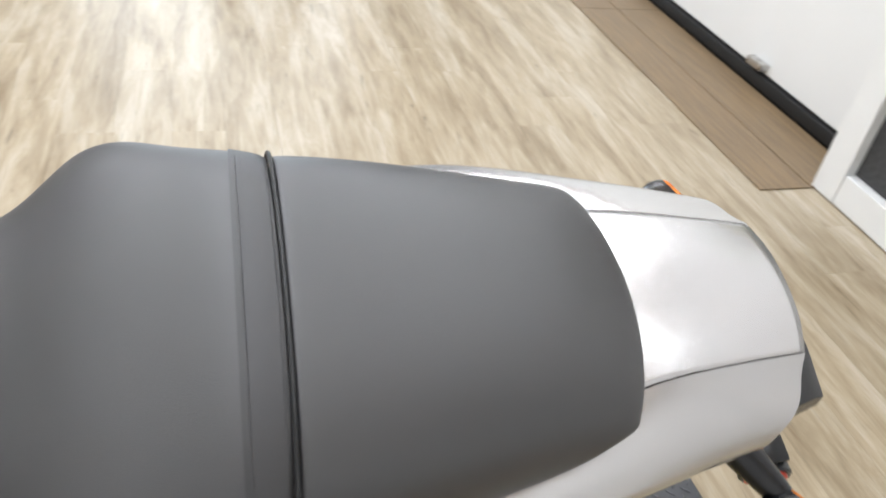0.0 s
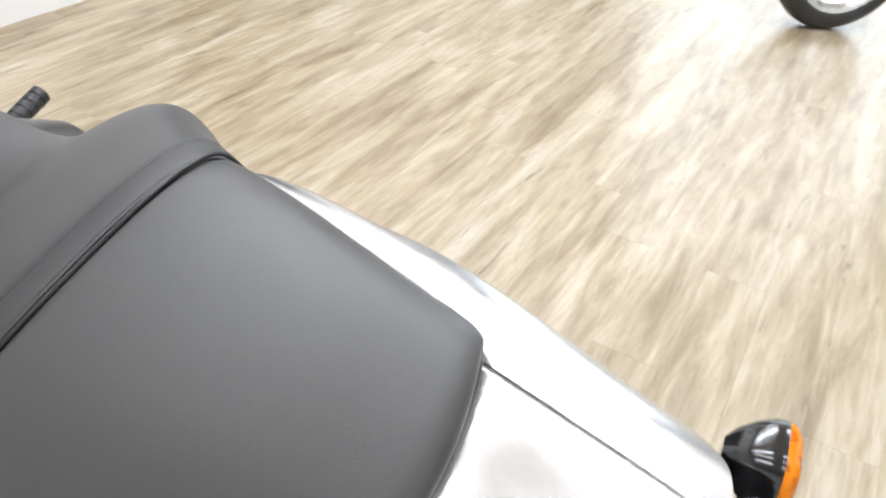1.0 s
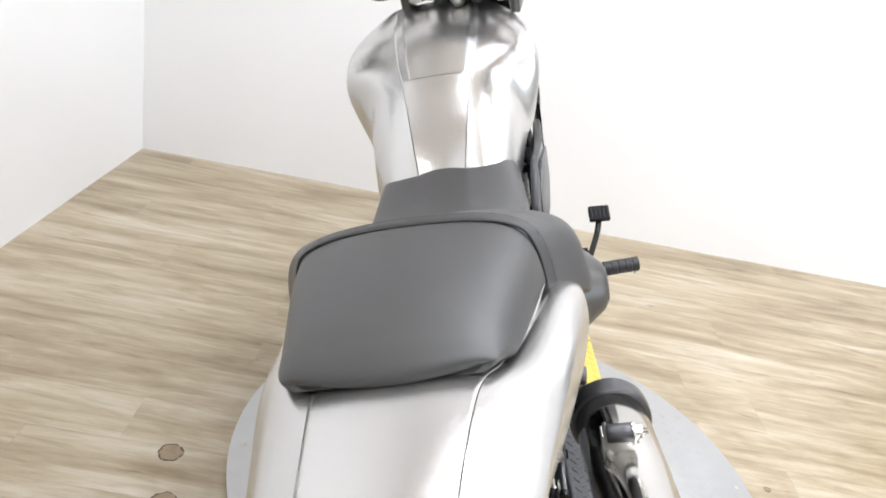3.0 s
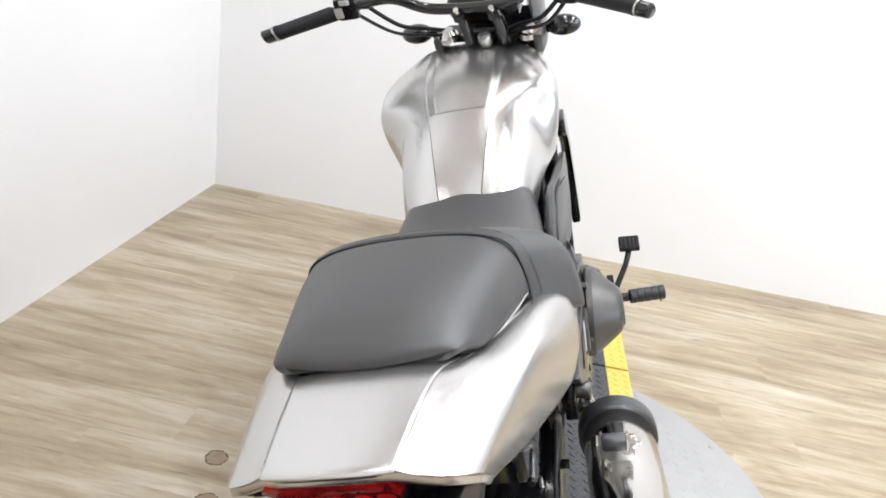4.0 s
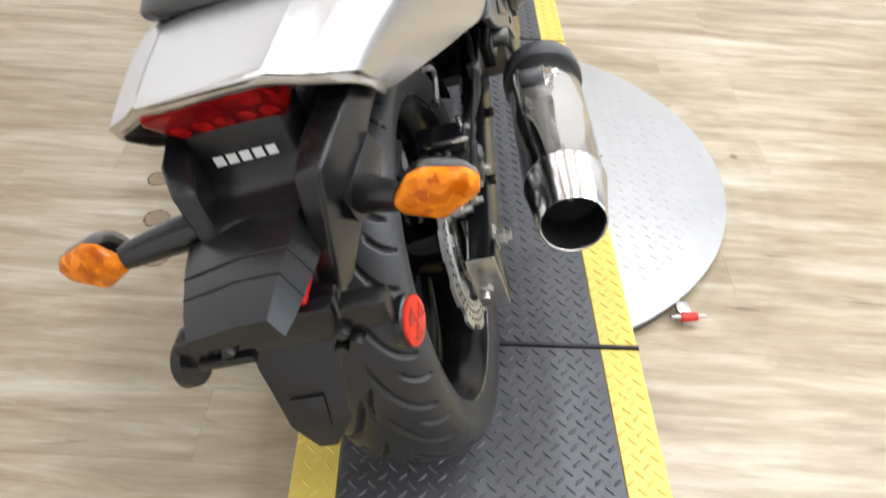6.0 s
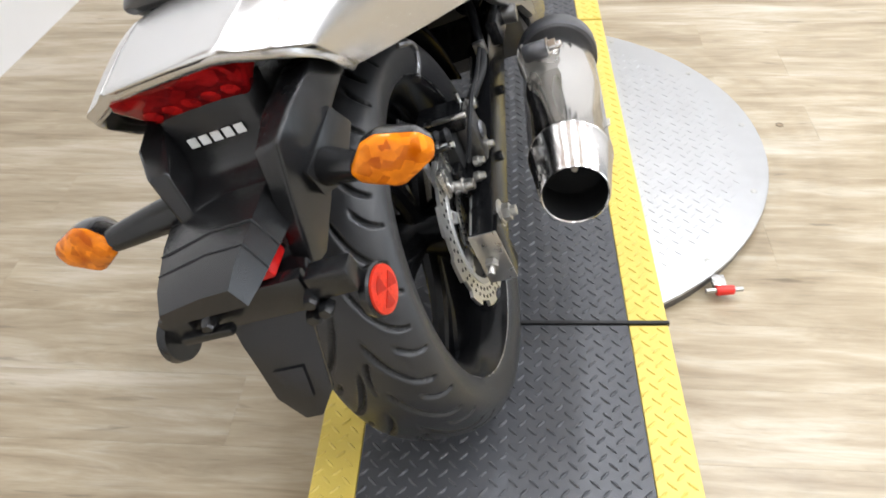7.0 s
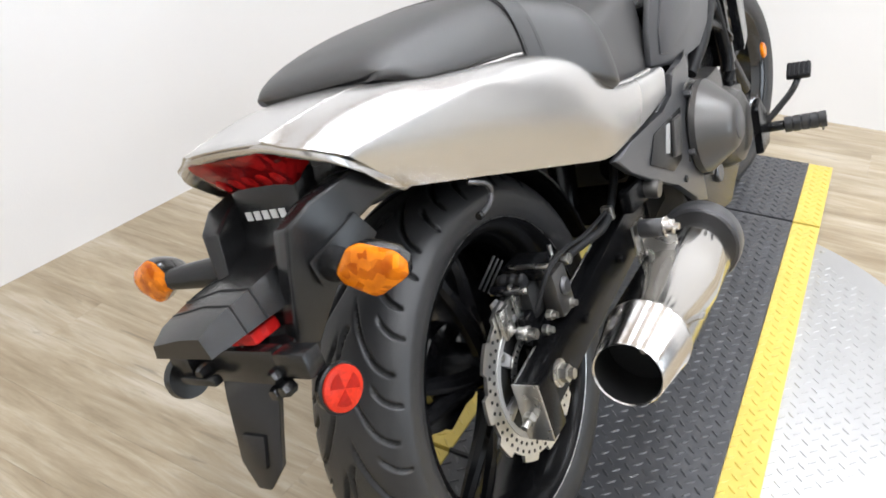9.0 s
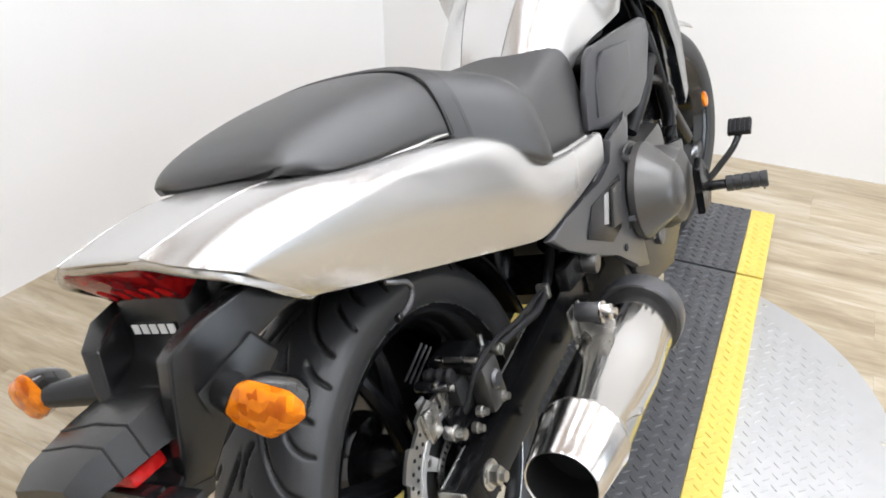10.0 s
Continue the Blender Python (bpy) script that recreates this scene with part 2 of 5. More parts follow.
def axis_frame(p, q):
    p, q = Vector(p), Vector(q)
    return Matrix.Translation(p) @ (q - p).to_track_quat("Z", "Y").to_matrix().to_4x4(), (q - p).length


def lathe(p, q, prof, n=28, bm=None, caps=True):
    """A turned body round the axis from p to q: prof holds (along 0..1, radius)."""
    bm = bm or bmesh.new()
    m, L = axis_frame(p, q)
    rings = []
    for a, r in prof:
        rings.append([bm.verts.new(m @ Vector((r * math.cos(k * math.tau / n), r * math.sin(k * math.tau / n), a * L))) for k in range(n)])
    for r0, r1 in zip(rings, rings[1:]):
        for k in range(n):
            bm.faces.new((r0[k], r0[(k + 1) % n], r1[(k + 1) % n], r1[k]))
    if caps:
        bm.faces.new(rings[0])
        bm.faces.new(rings[-1])
    return bm


def rod(p, q, r, bm=None, n=16, chamfer=0.12):
    L = (Vector(q) - Vector(p)).length
    c = min(r * chamfer * 2, L * 0.2) / L
    return lathe(p, q, [(0, r * (1 - chamfer)), (c, r), (1 - c, r), (1, r * (1 - chamfer))], n, bm)


def smooth_path(pts, k=6):
    pts = [Vector(p) for p in pts]
    out = []
    for i in range(len(pts) - 1):
        a, b, c, d = pts[max(i - 1, 0)], pts[i], pts[i + 1], pts[min(i + 2, len(pts) - 1)]
        for j in range(k):
            t = j / k
            out.append(0.5 * ((2 * b) + (c - a) * t + (2 * a - 5 * b + 4 * c - d) * t * t + (3 * b - a - 3 * c + d) * t ** 3))
    return out + [pts[-1]]


def tube(pts, r, n=10, k=6, bm=None, radii=None):
    bm = bm or bmesh.new()
    path = smooth_path(pts, k) if k > 1 else [Vector(p) for p in pts]
    up = Vector((0.13, 0.21, 0.97))
    rings = []
    for i, p in enumerate(path):
        d = (path[min(i + 1, len(path) - 1)] - path[max(i - 1, 0)]).normalized()
        s = d.cross(up).normalized()
        u = s.cross(d)
        rr = r if radii is None else radii[0] + (radii[1] - radii[0]) * i / (len(path) - 1)
        rings.append([bm.verts.new(p + rr * (math.cos(a) * s + math.sin(a) * u)) for a in [j * math.tau / n for j in range(n)]])
    for r0, r1 in zip(rings, rings[1:]):
        for j in range(n):
            bm.faces.new((r0[j], r0[(j + 1) % n], r1[(j + 1) % n], r1[j]))
    bm.faces.new(rings[0])
    bm.faces.new(rings[-1])
    return bm


def sheet(rows, bm=None, crease=(), across=()):
    """A quad sheet through rows of points, all of one length; crease: columns that keep an edge."""
    bm = bm or bmesh.new()
    g = [[bm.verts.new(p) for p in r] for r in rows]
    for r0, r1 in zip(g, g[1:]):
        for a, b, c, d in zip(r0, r0[1:], r1[1:], r1):
            bm.faces.new((a, b, c, d))
    if crease or across:
        layer = bm.edges.layers.float.new("crease_edge")
        for k, rows_to, sharp in crease:
            for r0, r1 in zip(g[:rows_to], g[1:rows_to + 1]):
                bm.edges.get((r0[k], r1[k]))[layer] = sharp
        for i, k0, k1, sharp in across:
            for k in range(k0, k1):
                bm.edges.get((g[i][k], g[i][k + 1]))[layer] = sharp
    return bm


def prism(outline, p_of, thick, bevel=0.0):
    """A flat plate: outline of (u, v), p_of(u, v, w) gives the place, w from 0 to thick."""
    bm = bmesh.new()
    lo = [bm.verts.new(p_of(u, v, 0)) for u, v in outline]
    hi = [bm.verts.new(p_of(u, v, thick)) for u, v in outline]
    bm.faces.new(lo)
    bm.faces.new(hi)
    n = len(lo)
    for i in range(n):
        bm.faces.new((lo[i], lo[(i + 1) % n], hi[(i + 1) % n], hi[i]))
    if bevel:
        bmesh.ops.bevel(bm, geom=list(bm.edges), offset=bevel, segments=2, profile=0.6, affect="EDGES")
    return bm


# ---- the room ----
CORNER = Vector((-1.320, 2.339, 0))
ROOM = Matrix.Translation(CORNER) @ Matrix.Rotation(-0.0306, 4, "Z")   # x along the north wall, y out through it
WIDE, DEEP = 7.0, 4.13              # the north wall's length and the room's depth
JOGX, JOGY = 2.475, 3.905              # where the south wall steps back


def wall(name, c, s, label="smooth white-painted showroom wall", paint=WALLP):
    o = part(name, box(c, s, m=ROOM), paint, smooth=False)
    return tagged(o, label, "wall", kind="structure")


OX0, OX1, OH = 3.25, 4.17, 2.1        # opening to the next room
wall("wall_north", (OX0 / 2, 0.06, CEIL / 2), (OX0, 0.12, CEIL))
wall("wall_north_lintel", ((OX0 + OX1) / 2, 0.06, (CEIL + OH) / 2), (OX1 - OX0, 0.12, CEIL - OH))
wall("wall_north_far", ((OX1 + WIDE) / 2, 0.06, CEIL / 2), (WIDE - OX1, 0.12, CEIL))
wall("partition", (OX1 + 0.065, -0.13, CEIL / 2), (0.10, 0.256, CEIL), "short white partition wall beside the opening")
wall("side_room_wall_west", (OX0 - 1.06, 1.62, CEIL / 2), (0.12, 3.0, CEIL), "plain wall of the side room")
wall("side_room_wall_east", (OX1 + 1.06, 1.62, CEIL / 2), (0.12, 3.0, CEIL), "plain wall of the side room")
wall("side_room_wall_north", ((OX0 + OX1) / 2, 3.18, CEIL / 2), (OX1 - OX0 + 2.24, 0.12, CEIL), "plain wall of the side room")
o = part("side_room_ceiling", box(((OX0 + OX1) / 2, 1.70, CEIL + 0.05), (OX1 - OX0 + 2.24, 3.0, 0.1), m=ROOM), CEILP, smooth=False)
tagged(o, "plain ceiling of the side room", "ceiling", kind="structure")
o = part("side_room_floor", box(((OX0 + OX1) / 2, 1.645, -0.052), (OX1 - OX0 + 2.0, 3.05, 0.1), m=ROOM), CONCRETE, smooth=False)
tagged(o, "smooth grey floor of the side room", "floor", kind="structure")
o = part("threshold_strip", box(((OX0 + OX1) / 2, 0.035, 0.004), (OX1 - OX0 - 0.004, 0.06, 0.012), 0.003, m=ROOM), TRIMW, smooth=False)
tagged(o, "pale metal threshold strip", "threshold", kind="structure")
o = part("wall_west", box((-0.06, -JOGY / 2 + 0.06, CEIL / 2), (0.12, JOGY + 0.12, CEIL), m=ROOM @ Matrix.Rotation(-0.0344, 4, "Z")), WALLP, smooth=False)
tagged(o, "smooth white-painted showroom wall", "wall", kind="structure")
# east wall with a window; unseen, coloured grey to darken the bike's reflections
WY0, WY1, WZ0, WZ1 = -3.25, -1.10, 0.3, 2.7
wall("wall_east_sill", (WIDE + 0.06, -DEEP / 2, WZ0 / 2), (0.12, DEEP + 0.24, WZ0), "unseen plain end wall, grey to darken reflections", UNSEEN_GREY)
wall("wall_east_head", (WIDE + 0.06, -DEEP / 2, (WZ1 + CEIL) / 2), (0.12, DEEP + 0.24, CEIL - WZ1), "unseen plain end wall, grey to darken reflections", UNSEEN_GREY)
wall("wall_east_north", (WIDE + 0.06, (WY1 + 0.12) / 2, (WZ0 + WZ1) / 2), (0.12, 0.12 - WY1, WZ1 - WZ0), "unseen plain end wall, grey to darken reflections", UNSEEN_GREY)
wall("wall_east_south", (WIDE + 0.06, (WY0 - DEEP - 0.12) / 2, (WZ0 + WZ1) / 2), (0.12, DEEP + 0.12 + WY0, WZ1 - WZ0), "unseen plain end wall, grey to darken reflections", UNSEEN_GREY)
win = tagged(new("window_1"), "plain white framed window letting in daylight", "window", kind="structure")
win.matrix_world = ROOM @ pose(WIDE + 0.07, (WY0 + WY1) / 2, (WZ0 + WZ1) / 2)
for sy in (-1, 1):
    part("window_frame", box((0, sy * ((WY1 - WY0) / 2 - 0.03), 0), (0.06, 0.056, WZ1 - WZ0), 0.003), TRIMW, win, smooth=False)
    part("window_frame", box((0, 0, sy * ((WZ1 - WZ0) / 2 - 0.03)), (0.058, WY1 - WY0 - 0.12, 0.056), 0.003), TRIMW, win, smooth=False)
# south wall: a glazed door in the near part, a sectional door in the recess
DX0, DX1, DH = 1.575, 2.455, 2.1
wall("wall_south_near", ((DX0 - 0.3) / 2, -JOGY - 0.06, CEIL / 2), (DX0 + 0.3, 0.12, CEIL))
wall("wall_south_lintel", ((DX0 + JOGX) / 2, -JOGY - 0.06, (CEIL + DH) / 2), (JOGX - DX0, 0.12, CEIL - DH))
wall("wall_recess_side", (JOGX - 0.01, -JOGY - 0.195, CEIL / 2), (0.02, 0.15, CEIL))
wall("wall_south_far", ((WIDE + JOGX) / 2, -DEEP - 0.09, CEIL / 2), (WIDE - JOGX + 0.2, 0.10, CEIL))
c = part("ceiling", box((WIDE / 2, -DEEP / 2, CEIL + 0.05), (WIDE + 0.4, DEEP + 0.4, 0.1), m=ROOM), CEILP, smooth=False)
tagged(c, "plain tan ceiling", "ceiling", kind="structure")
floor = part("floor", box((WIDE / 2, -DEEP / 2, -0.058), (WIDE + 0.4, DEEP + 0.4, 0.1), m=ROOM), DARK, smooth=False)
tagged(floor, "pale streaky wood-look vinyl plank floor", "floor", kind="structure")

for px, py, watts in PANELS:
    lf = thing("ceiling_light", "long narrow white ceiling strip light, switched on", "light", "ceiling lights")
    lf.matrix_world = pose(px, py, CEIL - 0.03)
    part("housing", box((0, 0, 0.0), (0.18, 1.44, 0.05), 0.004), TRIMW, lf, smooth=False)

# glazed white door in the near part
door = tagged(new("door_1"), "white framed door with a dark lower panel, closed", "door", kind="structure")
door.matrix_world = ROOM @ pose((DX0 + DX1) / 2, -JOGY - 0.03, 0)
DW = DX1 - DX0 - 0.01
for sx in (-1, 1):
    part("stile", box((sx * (DW / 2 - 0.05), 0, DH / 2), (0.10, 0.07, DH - 0.01), 0.003), TRIMW, door, smooth=False)
for z, h in ((0.055, 0.10), (1.0, 0.12), (DH - 0.06, 0.11)):
    part("rail", box((0, 0, z), (DW - 0.204, 0.066, h), 0.003), TRIMW, door, smooth=False)
part("door_panel", box((0, -0.01, 0.522), (DW - 0.204, 0.02, 0.83)), STONE, door, "dark mottled lower panel", smooth=False)
part("pane", box((0, -0.01, 1.52), (DW - 0.204, 0.012, 0.91)), LCD, door, "dark glass pane", smooth=False)

# sectional door in the recess
gate = tagged(new("door_2"), "white sectional garage door with a black bottom seal", "door", kind="structure")
gate.matrix_world = ROOM @ pose((JOGX + WIDE) / 2 - 0.6, -DEEP, 0)
GW = WIDE - JOGX - 1.3
for k in range(5):
    part("panel", box((0, -0.02, 0.065 + 0.25 + k * 0.5), (GW, 0.036, 0.494), 0.004), TRIMW, gate, smooth=False)
part("bottom_seal", box((0, -0.012, 0.034), (GW, 0.05, 0.052), 0.01), DEEP_BLACK, gate, "black rubber bottom seal")
part("handle", box((-GW / 2 + 0.62, 0.02, 0.095), (0.10, 0.035, 0.03), 0.006), STEEL, gate)

# ---- the stand: turntable and runway ----
RH = 0.057
table = thing("turntable", "round aluminium motorcycle turntable with a red-handled lock pin", "turntable")
TC = Vector((0.102, 0.712, 0))
part("disc", lathe(TC + Vector((0, 0, 0.026)), TC + Vector((0, 0, 0.036)), [(0, 0.609), (0.15, 0.613), (0.85, 0.613), (1, 0.609)], 96), ALU, table)
part("base_ring", lathe(TC + Vector((0, 0, 0.0)), TC + Vector((0, 0, 0.0255)), [(0, 0.606), (1, 0.606)], 96), ENGINE, table, "dull grey metal rim")
for k in range(14):
    a = k * math.tau / 14 + 0.1
    q = TC + Vector((0.585 * math.cos(a), 0.585 * math.sin(a), 0.036))
    part("screw", lathe(q - Vector((0, 0, 0.001)), q + Vector((0, 0, 0.0022)), [(0, 0.0075), (0.6, 0.007), (1, 0.003)], 12), BOLT, table)

run = thing("runway", "black tread-plate runway with yellow painted edges", "platform")
X0, X1, I0, I1 = -0.197, 0.4005, -0.125, 0.3303
REAR, FRONT = -0.60, 1.735


def lugs(x0, x1, y0, y1, z, pitch=0.0155, inside=None):
    """Raised lens-shaped lugs in staggered rows that lean to and fro, like on tread plate."""
    vs, fs = [], []
    i = 0
    y = y0 + pitch * 0.6
    while y < y1 - pitch * 0.5:
        a = radians(45 if i % 2 else -45)
        ca, sa = math.cos(a), math.sin(a)
        x = x0 + pitch * (0.55 if i % 2 else 1.55)
        while x < x1 - pitch * 0.5:
            n = len(vs)
            if not inside or inside(x, y):
                for u, v, w in ((-0.0112, 0, 0), (-0.0045, -0.0029, 0), (0.0045, -0.0029, 0), (0.0112, 0, 0), (0.0045, 0.0029, 0), (-0.0045, 0.0029, 0), (-0.0068, 0, 0.0022), (0.0068, 0, 0.0022)):
                    vs.append((x + u * ca - v * sa, y + u * sa + v * ca, z + w))
                fs += [(n, n + 1, n + 6), (n + 1, n + 2, n + 7, n + 6), (n + 2, n + 3, n + 7), (n + 3, n + 4, n + 7), (n + 4, n + 5, n + 6, n + 7), (n + 5, n, n + 6)]
            x += 2 * pitch
        y += pitch
        i += 1
    me = bpy.data.meshes.new("tread_relief")
    me.from_pydata(vs, [], fs)
    return me


me = lugs(-0.46, 0.66, 0.14, 1.28, 0.0351, 0.0165, lambda x, y: (x - TC.x) ** 2 + (y - TC.y) ** 2 < 0.30 and (x < X0 or x > X1))
me.materials.append(ALU)
o = new("disc_relief", me)
o.parent = table
tagged(o, kind="stuff")
for y0, y1 in ((REAR, 0.104), (0.114, 1.303), (1.313, FRONT)):
    ym, yl = (y0 + y1) / 2, y1 - y0
    part("tread_plate", box(((I0 + I1) / 2, ym, RH - 0.009), (I1 - I0 - 0.002, yl, 0.014), 0.0015), PLATE, run, smooth=False)
    part("support", box(((I0 + I1) / 2, ym, (RH - 0.0165 + (0.037 if y0 > 0 and y1 < 1.31 else 0.001)) / 2), (I1 - I0 - 0.04, yl - 0.02, (RH - 0.0165) - (0.037 if y0 > 0 and y1 < 1.31 else 0.001))), DEEP_BLACK, run, smooth=False)
    me = lugs(I0, I1, y0, y1, RH - 0.002)
    me.materials.append(PLATE)
    o = new("tread_relief", me)
    o.parent = run
    tagged(o, kind="stuff")
    for a, b in ((X0, I0), (I1, X1)):
        part("yellow_edge", box(((a + b) / 2, ym, RH - 0.0115), (b - a, yl, 0.018), 0.002), YELLOW, run, "yellow painted edge plate", smooth=False)
        me = lugs(a, b, y0, y1, RH - 0.0026)
        me.materials.append(YELLOW)
        o = new("yellow_relief", me)
        o.parent = run
        tagged(o, kind="stuff")
part("joint_bar", box(((I0 + X1) / 2, 0.109, RH - 0.004), (X1 - I0 + 0.004, 0.007, 0.012), 0.001), DEEP_BLACK, run, smooth=False)

# ---- the motorcycle ----
bike = thing("motorcycle", "silver motorcycle with a black seat leaning on its side stand", "motorcycle")
bike.matrix_world = pose(0.068, 0, RH, 0, 0, -2.58) @ Matrix.Rotation(-0.349, 4, "Y")


def group_part(name, parent, label=""):
    o = new(name)
    o.parent = parent
    if label:
        o["label"] = label
    return o


def V(*a):
    return Vector(a)


# rear wheel
wheel = group_part("rear_wheel", bike, "black cast rear wheel with a wide tyre")
WC = V(0, 0.026, 0.303)


def ring_profile(prof, n=72, centre=WC, turn=Matrix()):
    """Turned round a wheel's axle: prof holds (x, radius), closed."""
    bm = bmesh.new()
    rings = [[bm.verts.new(centre + turn @ V(x, r * math.cos(k * math.tau / n), r * math.sin(k * math.tau / n))) for x, r in prof] for k in range(n)]
    m = len(prof)
    for k in range(n):
        a, b = rings[k], rings[(k + 1) % n]
        for j in range(m):
            bm.faces.new((a[j], a[(j + 1) % m], b[(j + 1) % m], b[j]))
    return bm


def tyre_mesh(centre, half, r_out, r_bead, grooves, n=1000, m=88):
    """A tyre whose tread is cut by curved grooves."""
    k = half / 0.08
    prof = [(-0.055, r_bead - 0.006), (-0.064, r_bead), (-0.070, r_bead + 0.008), (-0.0735, r_bead + 0.011)]
    side = [(-0.0775, r_bead + 0.024), (-0.080, r_bead + 0.038)]
    arc = []
    for i in range(m + 1):
        a = -1 + 2 * i / m
        x = 0.080 * math.sin(a * 1.32) / math.sin(1.32)
        arc.append((x, r_out - (r_out - r_bead - 0.046) * (abs(a) ** 2.25)))
    prof = prof + side + arc + [(-x, r) for x, r in reversed(side)] + [(-x, r) for x, r in reversed(prof)]
    P = np.array(prof)
    P[:, 0] *= k
    th = np.arange(n) * 2 * np.pi / n
    R = np.repeat(P[None, :, 1], n, 0)
    X = np.repeat(P[None, :, 0], n, 0)
    U = X / half
    T = np.repeat(th[:, None], len(P), 1)
    cut = np.zeros_like(R)
    tread = R > r_bead + 0.045
    for side_sign, start, u0, u1, sweep, count, half_groove in grooves:
        u = U * side_sign
        v = np.clip((u - u0) / (u1 - u0), 0, 1)
        line = start + sweep * (1 - v) ** 2
        d = (T - line + np.pi / count) % (2 * np.pi / count) - np.pi / count
        slope = 2 * sweep * (1 - v) * r_out / ((u1 - u0) * half)
        dist = np.abs(d) * r_out / np.sqrt(1 + slope ** 2)
        inside = (u > u0) & (u < u1)
        taper = np.minimum(1, np.minimum(v, 1 - v) * 7)
        cut = np.maximum(cut, np.where(inside & tread, 0.0065 * taper * np.clip((1.3 - dist / half_groove) * 2.2, 0, 1), 0))
    R = R - cut
    vs = np.stack([X, R * np.cos(T), R * np.sin(T)], 2).reshape(-1, 3) + np.array(centre)
    wide = len(P)
    idx = np.arange(n * wide).reshape(n, wide)
    a, b = idx, np.roll(idx, -1, 0)
    fs = np.stack([a, np.roll(a, -1, 1), np.roll(b, -1, 1), b], 2).reshape(-1, 4)
    me = bpy.data.meshes.new("tyre")
    me.from_pydata(vs.tolist(), [], fs.tolist())
    # groove faces take a blacker material: their shade is put into the colour
    dark = (np.minimum(np.minimum(cut, np.roll(cut, -1, 1)), np.minimum(np.roll(cut, -1, 0), np.roll(np.roll(cut, -1, 0), -1, 1))) > 0.0009).reshape(-1)
    for p, q in zip(me.polygons, dark.tolist()):
        p.use_smooth = True
        p.material_index = 1 if q else 0
    me.materials.append(TYRE)
    me.materials.append(DEEP_BLACK)
    return me


GROOVES = [(1, 0.00, 0.10, 0.90, -0.30, 22, 0.0031), (-1, 0.14, 0.10, 0.90, -0.30, 22, 0.0031), (1, 0.13, 0.55, 0.96, -0.08, 22, 0.0027), (-1, 0.27, 0.55, 0.96, -0.08, 22, 0.0027), (1, 0.10, -0.08, 0.10, 0.14, 11, 0.0027)]
me = tyre_mesh(WC, 0.080, 0.305, 0.222, GROOVES)
o = new("tyre", me)
o.parent = wheel
o["label"] = "black rubber tyre with curved tread grooves"
RIM = [(-0.070, 0.228), (-0.064, 0.216), (-0.045, 0.206), (-0.030, 0.196), (0.030, 0.196), (0.045, 0.206), (0.064, 0.216), (0.070, 0.228), (0.068, 0.231), (0.060, 0.223), (0.03, 0.212), (-0.03, 0.212), (-0.060, 0.223), (-0.068, 0.231)]
part("rim", ring_profile(RIM, 96), SATIN, wheel, "gloss black cast wheel rim")
for sx in (-1, 1):
    # thin steel ring draws the bright line round the rim
    part("rim_edge", ring_profile([(sx * 0.0705, 0.2292), (sx * 0.0711, 0.2303), (sx * 0.0700, 0.2308)], 96), STEEL, wheel, "thin bright line along the rim's edge")
part("hub", lathe(WC - V(0.07, 0, 0), WC + V(0.082, 0, 0), [(0, 0.04), (0.1, 0.045), (0.4, 0.035), (0.6, 0.035), (0.85, 0.052), (0.95, 0.055), (1, 0.03)]), SATIN, wheel)
for k in range(5):
    for e in (-0.14, 0.14):
        a = k * math.tau / 5 + 0.35
        d0, d1 = V(0, math.cos(a), math.sin(a)), V(0, math.cos(a + e), math.sin(a + e))
        bm = tube([WC + d0 * 0.03 + V(0.018, 0, 0), WC + d0 * 0.09 + (d1 - d0) * 0.05 + V(0.016, 0, 0), WC + d1 * 0.15 + V(0.010, 0, 0), WC + d1 * 0.202], 0.012, 8, 4, radii=(0.016, 0.010))
        part("spoke", bm, SATIN, wheel)
# brake disc with a wavy edge
def wavy(r_out, r_in, x, thick, waves, amp, n=180):
    bm = bmesh.new()
    rings = []
    for dx in (0, thick):
        for r, w in ((r_out, amp), (r_in, 0)):
            rings.append([bm.verts.new(WC + V(x + dx, (r + w * (1 if math.sin(waves * k * math.tau / n) > -0.2 else -1)) * math.cos(k * math.tau / n), (r + w * (1 if math.sin(waves * k * math.tau / n) > -0.2 else -1)) * math.sin(k * math.tau / n))) for k in range(n)])
    for a, b in ((0, 1), (2, 3), (0, 2), (1, 3)):
        for k in range(n):
            bm.faces.new((rings[a][k], rings[a][(k + 1) % n], rings[b][(k + 1) % n], rings[b][k]))
    return bm


part("brake_disc", wavy(0.126, 0.096, 0.090, 0.005, 11, 0.0045), DISC, wheel, "bare steel wave brake disc", smooth=False)
for k in range(44):
    for q in (0, 1):
        a = (k + q * 0.5) * math.tau / 44
        c = WC + V(0, math.cos(a), math.sin(a)) * (0.1045 + 0.011 * q)
        part("disc_hole", lathe(c + V(0.0951, 0, 0), c + V(0.0957, 0, 0), [(0, 0.0028), (1, 0.0028)], 10), DARK, wheel, smooth=False)
part("disc_inner_ring", ring_profile([(0.089, 0.0965), (0.0965, 0.0965), (0.0965, 0.088), (0.089, 0.088)], 72), ALU, wheel)
part("disc_carrier", ring_profile([(0.080, 0.090), (0.088, 0.090), (0.088, 0.052), (0.080, 0.052)], 60), DEEP_BLACK, wheel)
